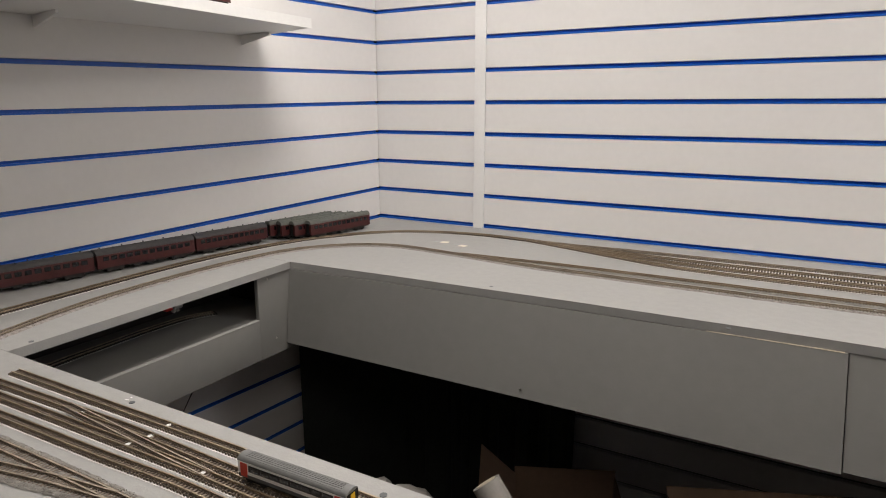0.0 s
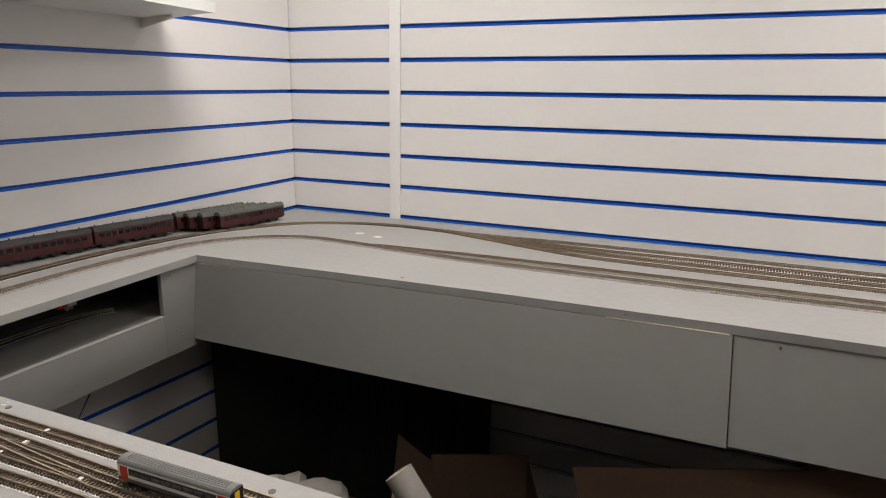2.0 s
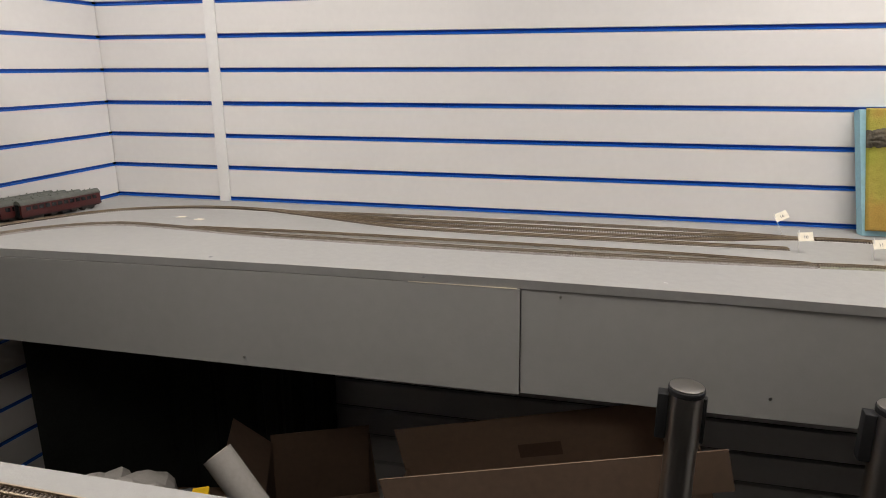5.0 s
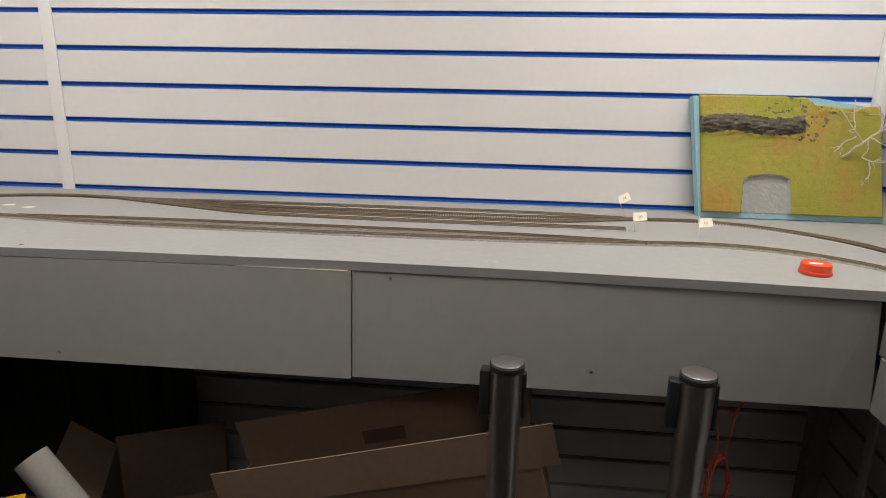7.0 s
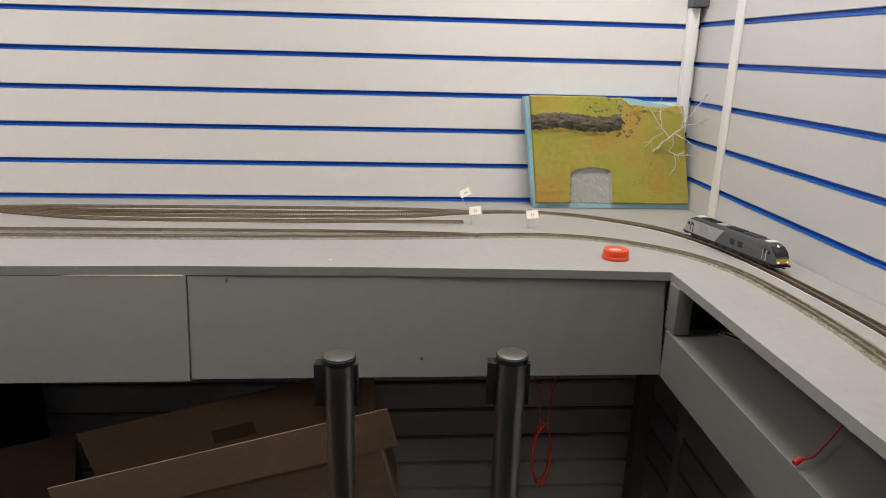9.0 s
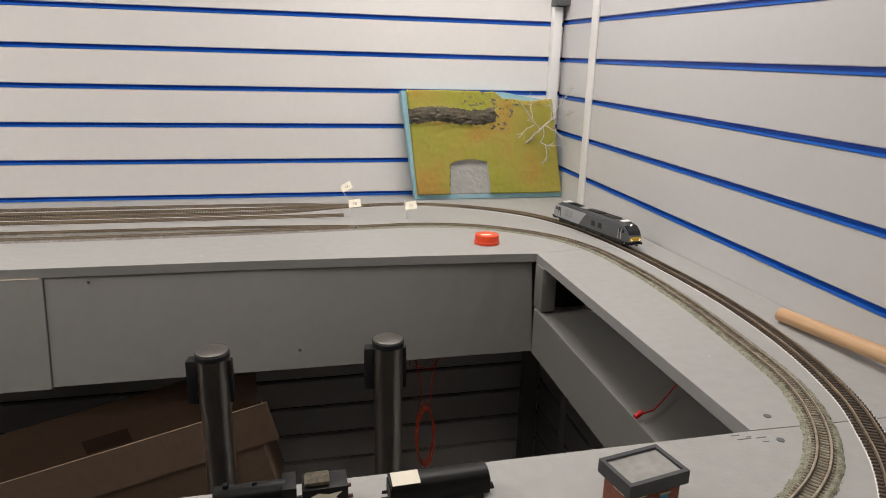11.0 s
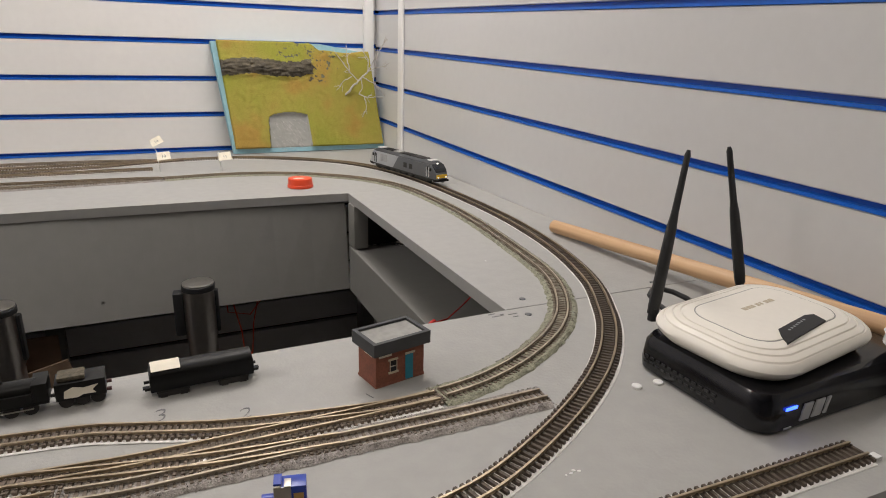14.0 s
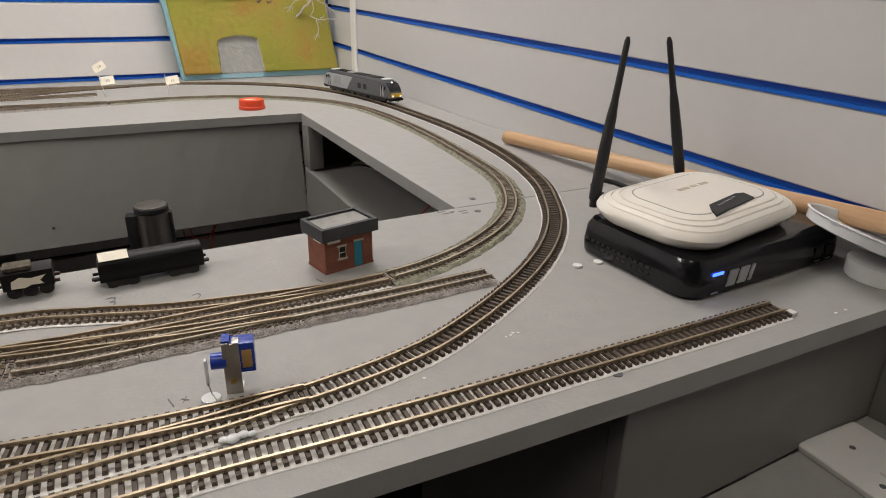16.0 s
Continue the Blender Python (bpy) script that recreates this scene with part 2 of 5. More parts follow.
def extrude_x(bm, prof, x0, x1):
    """A profile in (y, z), drawn along x."""
    a = [bm.verts.new((x0, y, z)) for y, z in prof]
    b = [bm.verts.new((x1, y, z)) for y, z in prof]
    n = len(prof)
    bm.faces.new(a)
    bm.faces.new(b[::-1])
    for i in range(n):
        bm.faces.new((a[i], b[i], b[(i + 1) % n], a[(i + 1) % n]))


def tube(bm, pts, r, seg=8, r_end=None):
    pts = [Vector(p) for p in pts]
    rings = []
    up = Vector((0.13, 0.21, 0.97))
    for i, p in enumerate(pts):
        d = (pts[min(i + 1, len(pts) - 1)] - pts[max(i - 1, 0)]).normalized()
        a = d.cross(up)
        if a.length < 0.05:
            a = d.cross(Vector((1, 0, 0)))
        a.normalize()
        b = d.cross(a)
        rr = r if r_end is None else r + (r_end - r) * i / (len(pts) - 1)
        rings.append([bm.verts.new(p + rr * (math.cos(k * math.tau / seg) * a + math.sin(k * math.tau / seg) * b)) for k in range(seg)])
    for q, w in zip(rings, rings[1:]):
        for k in range(seg):
            bm.faces.new((q[k], q[(k + 1) % seg], w[(k + 1) % seg], w[k]))
    bm.faces.new(rings[0][::-1])
    bm.faces.new(rings[-1])


def soften(bm, width, seg=2):
    bmesh.ops.bevel(bm, geom=bm.edges[:], offset=width, segments=seg, affect="EDGES", profile=0.6, clamp_overlap=True)


def part(name, bm, mat, parent=None, label="", smooth=False):
    bmesh.ops.recalc_face_normals(bm, faces=bm.faces[:])
    me = bpy.data.meshes.new(name)
    bm.to_mesh(me)
    bm.free()
    me.materials.append(mat)
    if smooth:
        for p in me.polygons:
            p.use_smooth = True
        me.set_sharp_from_angle(angle=radians(40))
    ob = new(name, me)
    if parent:
        ob.parent = parent
    if label:
        ob["label"] = label
    return ob


def boxpart(name, dims, mat, parent=None, label="", bevel=0.0, m=None):
    bm = bmesh.new()
    box(bm, *dims, m=m)
    if bevel:
        soften(bm, bevel)
    return part(name, bm, mat, parent, label, smooth=bevel > 0)


def cylpart(name, m, r, h, mat, parent=None, label="", seg=24, r2=None, bevel=0.0):
    bm = bmesh.new()
    cyl(bm, m, r, h, seg, r2)
    if bevel:
        soften(bm, bevel)
    return part(name, bm, mat, parent, label, smooth=True)


def thing(name, m, label, category, group="", kind=""):
    ob = new(name)
    ob.matrix_basis = m
    ob.empty_display_size = 0.05
    return tagged(ob, label, category, group, kind)


def spline(pts, step=0.012):
    """A smooth line through the points, at even steps."""
    p = [Vector((x, y)) for x, y in pts]
    p = [2 * p[0] - p[1]] + p + [2 * p[-1] - p[-2]]
    raw = []
    for i in range(1, len(p) - 2):
        for k in range(24):
            t = k / 24
            raw.append(0.5 * (2 * p[i] + (p[i + 1] - p[i - 1]) * t + (2 * p[i - 1] - 5 * p[i] + 4 * p[i + 1] - p[i + 2]) * t * t + (3 * p[i] - p[i - 1] - 3 * p[i + 1] + p[i + 2]) * t ** 3))
    raw.append(p[-2])
    out, left = [raw[0]], step
    for a, b in zip(raw, raw[1:]):
        d = (b - a).length
        pos = 0.0
        while d - pos >= left:
            pos += left
            out.append(a + (b - a) * (pos / d))
            left = step
        left -= d - pos
    return out


TOP = 1.2       # height of the layout's boards
BACK = 1.92     # face of the back wall
RIGHT = 1.283   # face of the right-hand wall

# ---- room ----
PITCH, SLOT = 0.1, 0.012
tagged(boxpart("floor", (-2.6, -3.1, -0.05, 1.6, 2.2, 0.0), M_FLOOR), "dark worn carpet floor", "floor", kind="structure")
tagged(boxpart("ceiling", (-2.6, -3.1, 2.6, 1.6, 2.2, 2.65), M_CEIL), "plain white ceiling", "ceiling", kind="structure")
# added wall out of view, far and dark so little light bounces back
tagged(boxpart("wall_south", (-2.6, -3.1, 0.0, 1.6, -3.0, 2.6), M_WALL), "plain unseen wall, kept dark to limit bounced light", "wall", kind="structure")

wall_north = tagged(boxpart("wall_north", (-1.5, BACK + 0.02, 0.0, 1.42, BACK + 0.10, 2.6), M_DARK),
                    "white slatwall with blue plastic slot inserts", "wall", kind="structure")
wall_east = tagged(boxpart("wall_east", (RIGHT + 0.02, -3.0, 0.0, RIGHT + 0.10, BACK + 0.02, 2.6), M_DARK),
                   "pale grey slatwall with blue plastic slot inserts", "wall", kind="structure")
CORNER = Vector((-1.392, BACK))
ALONG = Vector((-0.206, -1.198)).normalized()      # the left-hand wall runs off square
ACROSS = Vector((ALONG.y, -ALONG.x))               # away from the room
if ACROSS.x > 0:
    ACROSS = -ACROSS
LENGTH = 5.0


def on_left(s, out=0.0):
    p = CORNER + ALONG * s + ACROSS * out
    return p.x, p.y


bm = bmesh.new()
prism(bm, [on_left(-0.05, 0.02), on_left(LENGTH + 0.1, 0.02), on_left(LENGTH + 0.1, 0.1), on_left(-0.05, 0.1)], 0, 2.6)
wall_west = tagged(part("wall_west", bm, M_DARK), "white slatwall with blue plastic slot inserts", "wall", kind="structure")


def straight_slats(wall, base, mat, axis, a0, a1, face, pitch=PITCH):
    lo, hi = int(-base / pitch) - 1, 14
    for k in range(lo, hi):
        z0, z1 = max(0.002, base + pitch * k + SLOT / 2), min(2.598, base + pitch * (k + 1) - SLOT / 2)
        if z1 - z0 < 0.01:
            continue
        for nm, q0, q1, depth, mt in (("panel", z0, z1, 0.0, mat), ("slot_insert", z1 + 0.0005, min(2.5985, z1 + SLOT - 0.0005), 0.010, M_BLUE)):
            if nm == "slot_insert" and q1 < 1.12:
                continue        # open slots below the table
            b = bmesh.new()
            if axis == "x":
                box(b, a0, face + depth, q0, a1, face + 0.0195, q1)
            else:
                box(b, face + depth, a0, q0, face + 0.0195, a1, q1)
            if nm == "slot_insert":
                # the insert's lip, proud of its web along the lower edge
                if axis == "x":
                    box(b, a0, face - 0.001, q0, a1, face + 0.0095, q0 + 0.0042)
                else:
                    box(b, face - 0.001, a0, q0, face + 0.0095, a1, q0 + 0.0042)
            else:
                soften(b, 0.0015, 1)
            if axis == "y":
                for v in b.verts:
                    if 0.01 < v.co.z < 2.59:
                        v.co.z -= 0.026 * (1.65 - v.co.y)
            part(nm, b, mt, wall)


straight_slats(wall_north, 1.208, M_PANEL, "x", -1.40, 1.285, BACK)
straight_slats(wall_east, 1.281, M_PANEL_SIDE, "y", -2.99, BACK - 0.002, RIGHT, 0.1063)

# the left wall's boards are not quite level: they fan a little towards the door
def left_z(k, s):
    if k < 0:
        return 1.170 + PITCH * k - 0.045 * s
    return 1.208 + PITCH * k - max(0.0, 0.053 - 0.0075 * k) * s


def left_board(nm, k0, off0, k1, off1, out, mt):
    b = bmesh.new()
    vs = []
    for s in (0.004, LENGTH):
        for o in (out, 0.0195 if nm != "slot_lip" else 0.0095):
            x, y = on_left(s, o)
            vs += [b.verts.new((x, y, max(0.002, left_z(k0, s) + off0))), b.verts.new((x, y, max(0.004, min(2.598, left_z(k1, s) + off1))))]
    a0, a1, c0, c1, d0, d1, e0, e1 = vs
    for f in ((a0, a1, d1, d0), (c0, e0, e1, c1), (a1, c1, e1, d1), (a0, d0, e0, c0), (a0, c0, c1, a1), (d0, d1, e1, e0)):
        b.faces.new(f)
    part(nm, b, mt, wall_west)


for k in range(-11, 13):
    left_board("panel", k, SLOT / 2, k + 1, -SLOT / 2, 0.0, M_PANEL)
    left_board("slot_insert", k, -SLOT / 2 + 0.0005, k, SLOT / 2 - 0.0005, 0.010, M_BLUE)
    left_board("slot_lip", k, -SLOT / 2 + 0.0005, k, -SLOT / 2 + 0.0047, -0.001, M_BLUE)

# jointing strips and the corner trunking
tagged(boxpart("trim_1", (-1.012, BACK - 0.006, 0.02, -0.974, BACK - 0.0005, 2.58), M_WHITE, bevel=0.002), "white vertical joint strip on the slatwall", "trim", kind="structure")
tagged(boxpart("trim_2", (RIGHT - 0.007, 1.678, 0.02, RIGHT - 0.0005, 1.713, 2.58), M_WHITE, bevel=0.002), "white vertical joint strip on the slatwall", "trim", kind="structure")
trunk = thing("cable_trunking", pose(1.255, BACK - 0.014, 0), "white plastic cable trunking up the room corner", "trunking")
boxpart("cover", (-0.014, -0.012, 1.21, 0.014, 0.012, 1.755), M_WHITE, trunk, bevel=0.003)
boxpart("junction_box", (-0.016, -0.03, 1.757, 0.065, 0.013, 1.83), M_SLATE, trunk, "dark grey connector box", bevel=0.004)

# ceiling fittings, all out of view; the third goes with the added fill
for lx, ly, sx, sy, watts, colour in LAMPS:
    lamp = thing("ceiling_light", pose(lx, ly, 2.575), "unseen square white ceiling light panel, switched on", "ceiling light", "ceiling lights")
    b = bmesh.new()
    for q in ((-sx / 2 - 0.02, -sy / 2 - 0.02, sx / 2 + 0.02, -sy / 2), (-sx / 2 - 0.02, sy / 2, sx / 2 + 0.02, sy / 2 + 0.02), (-sx / 2 - 0.02, -sy / 2, -sx / 2, sy / 2), (sx / 2, -sy / 2, sx / 2 + 0.02, sy / 2)):
        box(b, q[0], q[1], -0.02, q[2], q[3], 0.024)
    part("frame", b, M_WHITE, lamp)
    boxpart("diffuser", (-sx / 2, -sy / 2, 0.0, sx / 2, sy / 2, 0.01), M_LAMP, lamp)

# ---- the layout's table ----
table = thing("layout_table", pose(0, 0, 0), "grey-painted plywood model railway table round an open well", "table")
WELL_BACK, WELL_NEAR = 1.252, 0.562


def board(nm, pts, label=""):
    b = bmesh.new()
    prism(b, pts, TOP - 0.018, TOP)
    return part(nm, b, M_GREY, table, label)


def left_wall_x(y):
    return CORNER.x + (y - CORNER.y) * ALONG.x / ALONG.y + 0.004


G = 0.0008
board("top_board", [(-1.212, WELL_BACK), (-0.85, 1.268), (-0.45, 1.281), (0.0, 1.287), (0.4, 1.281), (0.75, 1.267), (0.981, WELL_BACK), (1.111, 1.275), (RIGHT - 0.002, 1.277), (RIGHT - 0.002, BACK - 0.002), (left_wall_x(BACK) + 0.004, BACK - 0.002), (left_wall_x(1.26), 1.26)])
board("top_board", [(-1.212, WELL_BACK - G), (left_wall_x(1.26), 1.26 - G), (left_wall_x(0.56), 0.56), (-1.188, 0.556)])
board("top_board", [(0.981, WELL_BACK - G), (0.966, WELL_NEAR + G), (RIGHT - 0.002, 0.554 + G), (RIGHT - 0.002, 1.277 - G), (1.111, 1.275 - G)])
board("top_board", [(-1.188, 0.556 - G), (left_wall_x(0.56), 0.56 - G), (left_wall_x(0.22), 0.22), (0.50, 0.192), (0.765, 0.174), (0.88, 0.168), (RIGHT - 0.002, 0.152), (RIGHT - 0.002, 0.554 - G), (0.966, WELL_NEAR - G), (0.0, 0.557)])
# fascia of the back run: two boards, the left one standing proud
def fascia_y(x):
    """The boards bow back a little towards the middle of the run."""
    return 1.2545 + 0.034 * max(0.0, 1 - ((x + 0.05) / 1.12) ** 2)


def fascia_board(x0, x1, proud, z0, z1):
    b = bmesh.new()
    n = 12
    ring = []
    for i in range(n + 1):
        x = x0 + (x1 - x0) * i / n
        yt, yb = fascia_y(x) - proud, 1.226 + 0.005 - proud
        skew = 1.0 if abs(x - 0.035) < 0.002 else 0.0       # the joint was cut out of square
        lo, hi = x + 0.004 * skew, x - 0.006 * skew
        ring.append([b.verts.new(p) for p in ((lo, yb, z0), (hi, yt, z1), (hi, yt + 0.032, z1), (lo, yb + 0.020, z0))])
    for q, w in zip(ring, ring[1:]):
        for k in range(4):
            b.faces.new((q[k], q[(k + 1) % 4], w[(k + 1) % 4], w[k]))
    b.faces.new(ring[0][::-1])
    b.faces.new(ring[-1])
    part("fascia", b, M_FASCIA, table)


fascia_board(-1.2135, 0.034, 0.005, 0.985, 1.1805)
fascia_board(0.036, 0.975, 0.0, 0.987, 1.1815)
b = bmesh.new()
for k in range(5):
    x0, x1 = -0.20 + 0.0445 * k, -0.20 + 0.0445 * (k + 1)
    ya, yb = fascia_y(x0) - 0.0055, fascia_y(x1) - 0.0055
    prism(b, [(x0, ya), (x1, yb), (x1, yb + 0.005), (x0, ya + 0.005)], 1.1807, 1.1815)
part("fascia_edge", b, M_EDGE, table, "bare ply edge")
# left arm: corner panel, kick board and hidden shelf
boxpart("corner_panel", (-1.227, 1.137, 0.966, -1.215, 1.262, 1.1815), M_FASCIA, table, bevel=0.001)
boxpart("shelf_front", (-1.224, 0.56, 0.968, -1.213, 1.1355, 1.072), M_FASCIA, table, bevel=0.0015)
# thin lighter strip paints the highlight along the kick board's edge
boxpart("lit_edge_strip", (-1.2245, 0.56, 1.0722, -1.2125, 1.1355, 1.0738), M_GREY, table, "pale strip painted as a lit top edge", bevel=0.001)
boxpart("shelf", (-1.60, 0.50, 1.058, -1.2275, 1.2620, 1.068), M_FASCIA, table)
# near-black sheets stand in for the shade inside the shelf recess
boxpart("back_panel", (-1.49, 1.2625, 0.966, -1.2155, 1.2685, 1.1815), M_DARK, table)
boxpart("side_shade_panel", (-1.464, 0.50, 1.0685, -1.460, 1.262, 1.1815), M_DARK, table)
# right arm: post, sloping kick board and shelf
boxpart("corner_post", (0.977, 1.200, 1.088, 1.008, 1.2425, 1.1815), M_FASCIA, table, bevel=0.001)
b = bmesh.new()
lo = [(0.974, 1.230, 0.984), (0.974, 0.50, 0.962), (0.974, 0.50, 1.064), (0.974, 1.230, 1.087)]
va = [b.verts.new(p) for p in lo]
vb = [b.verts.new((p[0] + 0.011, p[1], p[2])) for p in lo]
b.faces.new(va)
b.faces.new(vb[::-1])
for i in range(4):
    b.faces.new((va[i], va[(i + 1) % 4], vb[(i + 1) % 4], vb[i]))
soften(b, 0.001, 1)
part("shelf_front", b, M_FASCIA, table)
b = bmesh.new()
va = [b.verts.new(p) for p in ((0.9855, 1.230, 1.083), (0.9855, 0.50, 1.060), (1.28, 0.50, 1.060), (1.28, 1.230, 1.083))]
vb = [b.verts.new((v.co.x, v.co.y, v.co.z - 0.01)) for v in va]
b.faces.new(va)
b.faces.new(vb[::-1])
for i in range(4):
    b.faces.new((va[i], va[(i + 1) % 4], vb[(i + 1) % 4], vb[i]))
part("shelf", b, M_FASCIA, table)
# near-black sheet paints the shade at the recess's far end
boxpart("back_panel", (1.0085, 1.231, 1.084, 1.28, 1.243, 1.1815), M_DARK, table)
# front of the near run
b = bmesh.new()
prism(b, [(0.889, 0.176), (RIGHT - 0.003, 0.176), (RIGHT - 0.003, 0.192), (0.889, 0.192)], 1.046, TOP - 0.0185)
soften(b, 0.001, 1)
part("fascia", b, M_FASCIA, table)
boxpart("bearer", (0.889, 0.1925, 0.78, 0.908, 0.50, TOP - 0.0185), M_FASCIA, table)
boxpart("bearer", (-1.55, 0.25, 0.05, -1.50, 0.30, TOP - 0.0185), M_FASCIA, table)
boxpart("bearer", (0.30, 0.25, 0.0, 0.345, 0.295, TOP - 0.0185), M_FASCIA, table)
# added near-black sheet gives the shade under the near run
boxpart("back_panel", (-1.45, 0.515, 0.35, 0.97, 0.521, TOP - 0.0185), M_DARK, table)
for lx, ly in ((0.31, 1.893), (1.20, 1.80), (1.22, 0.30), (-0.5, 0.25)):
    boxpart("leg", (lx - 0.022, ly - 0.022, 0.0, lx + 0.022, ly + 0.022, 0.962 if ly < 1 else TOP - 0.0185), M_FASCIA, table)
# screw heads
for x, y, z in ((-0.55, 1.2275, 1.003), (0.487, 1.2365, 1.024), (0.107, 1.2795, 1.172)):
    cylpart("screw", pose(x, y, z, 90), 0.003, 0.0012, M_STEEL, table, seg=10)
for y, z in ((1.19, 1.01), (1.17, 1.172)):
    cylpart("screw", pose(-1.2145, y, z, 0, 90), 0.003, 0.0012, M_STEEL, table, seg=10)
for x, y in ((1.005, 0.585), (0.985, 0.54), (0.887, 0.19), (-0.42, 0.535), (-0.84, 0.54), (-0.161, 1.262), (-0.655, 1.298), (-1.20, 0.60), (1.21, 0.57)):
    cylpart("screw", pose(x, y, TOP + 0.0003), 0.0042, 0.0007, M_SLATE, table, seg=12)

low = tagged(boxpart("low_shelf", (0.93, -0.45, 1.027, RIGHT - 0.003, 0.1750, 1.045), M_GREY), "grey painted side shelf below the table edge", "shelf")
boxpart("side_panel", (1.25, -0.45, 1.0455, RIGHT - 0.004, 0.1750, 1.165), M_FASCIA, low, "grey painted upright board", bevel=0.001)
for q in ((0.96, -0.40), (1.24, -0.40), (0.96, 0.10), (1.24, 0.10)):
    boxpart("leg", (q[0] - 0.015, q[1] - 0.015, 0.0, q[0] + 0.015, q[1] + 0.015, 1.0265), M_FASCIA, low)


# ---- railway track ----
def offset(line, d):
    out = []
    for i, p in enumerate(line):
        t = (line[min(i + 1, len(line) - 1)] - line[max(i - 1, 0)]).normalized()
        out.append(p + Vector((-t.y, t.x)) * d)
    return out


def strip_mesh(b, line, half, z0, z1, slope=0.0):
    rows = []
    for a, c, e, f in zip(offset(line, half + slope), offset(line, half), offset(line, -half), offset(line, -half - slope)):
        rows.append([b.verts.new((*a, z0)), b.verts.new((*c, z1)), b.verts.new((*e, z1)), b.verts.new((*f, z0))])
    for q, w in zip(rows, rows[1:]):
        for k in range(3):
            b.faces.new((q[k], q[k + 1], w[k + 1], w[k]))
        b.faces.new((q[3], q[0], w[0], w[3]))
    b.faces.new(rows[0])
    b.faces.new(rows[-1][::-1])


MAIN_LINE = (0.0066, 0.0155, 0.0143, 0.0016)   # sleeper step, gauge, sleeper half length, half width
FINE_LINE = (0.0052, 0.0104, 0.0092, 0.0013)
YARD_LINE = (0.0057, 0.0128, 0.0116, 0.0014)


def track(pts, label, ballast=None, rail=None, sleeper=None, base=TOP, lift=0.0, spec=MAIN_LINE):
    step, gauge, half_length, half_width = spec
    sleeper = sleeper or (M_SLEEPER if spec is MAIN_LINE else M_SLEEPER2)
    ob = thing("railway_track", pose(0, 0, 0), label, "model track", "model railway tracks")
    rng = random.Random(len(pts) * 7 + int(pts[0][0] * 1000))
    z = base + 0.0006 + lift
    fine = spline(pts, 0.012)
    if ballast:
        b = bmesh.new()
        rows = []
        line = spline(pts, 0.006)
        for a in range(len(line)):
            t = (line[min(a + 1, len(line) - 1)] - line[max(a - 1, 0)]).normalized()
            nrm = Vector((-t.y, t.x))
            row = []
            for w, hgt in ((-0.0185, 0.0), (-0.0142, 0.0029), (-0.0085, 0.0025), (0, 0.0025), (0.0085, 0.0025), (0.0142, 0.0029), (0.0185, 0.0)):
                j = rng.uniform(-0.0013, 0.0013) if abs(w) > 0.012 else 0
                p = line[a] + nrm * (w + j)
                row.append(b.verts.new((p.x, p.y, z - 0.0004 + hgt + (rng.uniform(-0.0006, 0.0006) if hgt else 0))))
            rows.append(row)
        for q, w in zip(rows, rows[1:]):
            for k in range(6):
                b.faces.new((q[k], q[k + 1], w[k + 1], w[k]))
            b.faces.new((q[6], q[0], w[0], w[6]))
        tagged(part("ballast", b, ballast, ob, smooth=True), kind="stuff")
        # loose grains over the bed
        gv, gf, gm = [], [], []
        for a in range(int(len(line) * 22)):
            i = rng.randrange(len(line))
            t = (line[min(i + 1, len(line) - 1)] - line[max(i - 1, 0)]).normalized()
            w = rng.choice((-1, 1)) * min(0.0192, rng.triangular(0.0, 0.0200, 0.015))
            p = line[i] + t * rng.uniform(-0.003, 0.003) + Vector((-t.y, t.x)) * w
            r = rng.uniform(0.0004, 0.0009)
            zc = z + (0.0024 if abs(w) < 0.0145 else 0.0024 * max(0.0, (0.0190 - abs(w)) / 0.0045))
            k, tw = len(gv), rng.uniform(0, 1.5)
            for e in range(3):
                gv.append((p.x + r * math.cos(tw + e * 2.1), p.y + r * math.sin(tw + e * 2.1), zc - 0.0002))
            gv.append((p.x + rng.uniform(-0.4, 0.4) * r, p.y + rng.uniform(-0.4, 0.4) * r, zc + r * rng.uniform(0.7, 1.3)))
            gf += [(k, k + 1, k + 3), (k + 1, k + 2, k + 3), (k + 2, k, k + 3)]
            gm += [rng.choice((0, 0, 0, 0, 0, 1, 1, 2))] * 3
        me = bpy.data.meshes.new("ballast_grain")
        me.from_pydata(gv, [], gf)
        for mt in (ballast, M_GRAIN_PALE, M_GRAIN_DARK):
            me.materials.append(mt)
        me.polygons.foreach_set("material_index", gm)
        go = new("ballast_grain", me)
        go.parent = ob
        go["kind"] = "stuff"
    else:
        b = bmesh.new()
        strip_mesh(b, offset(fine, 0.0008), half_length + (0.0006 if spec is FINE_LINE else 0.0014), z - 0.0004, z + 0.0001, 0.0005)
        part("underlay", b, M_UNDERLAY, ob, "pale card underlay")
        if spec is not MAIN_LINE:
            b = bmesh.new()
            strip_mesh(b, fine, gauge / 2 + 0.0022, z, z + 0.0012, 0.0004)
            part("infill", b, M_GAP, ob, "brown dirt between the sleepers")
    verts, faces = [], []
    line = spline(pts, step)
    for i, p in enumerate(line):
        t = (line[min(i + 1, len(line) - 1)] - line[max(i - 1, 0)]).normalized()
        n = Vector((-t.y, t.x))
        k = len(verts)
        lw = half_length + rng.uniform(-0.0002, 0.0003)
        for zz, g in ((z + 0.0002, 1.0), (z + 0.0029, 0.86)):
            for su, sv in ((-1, -1), (1, -1), (1, 1), (-1, 1)):
                q = p + t * (half_width * g * su) + n * (lw * (0.985 if zz > z + 0.001 else 1) * sv)
                verts.append((q.x, q.y, zz))
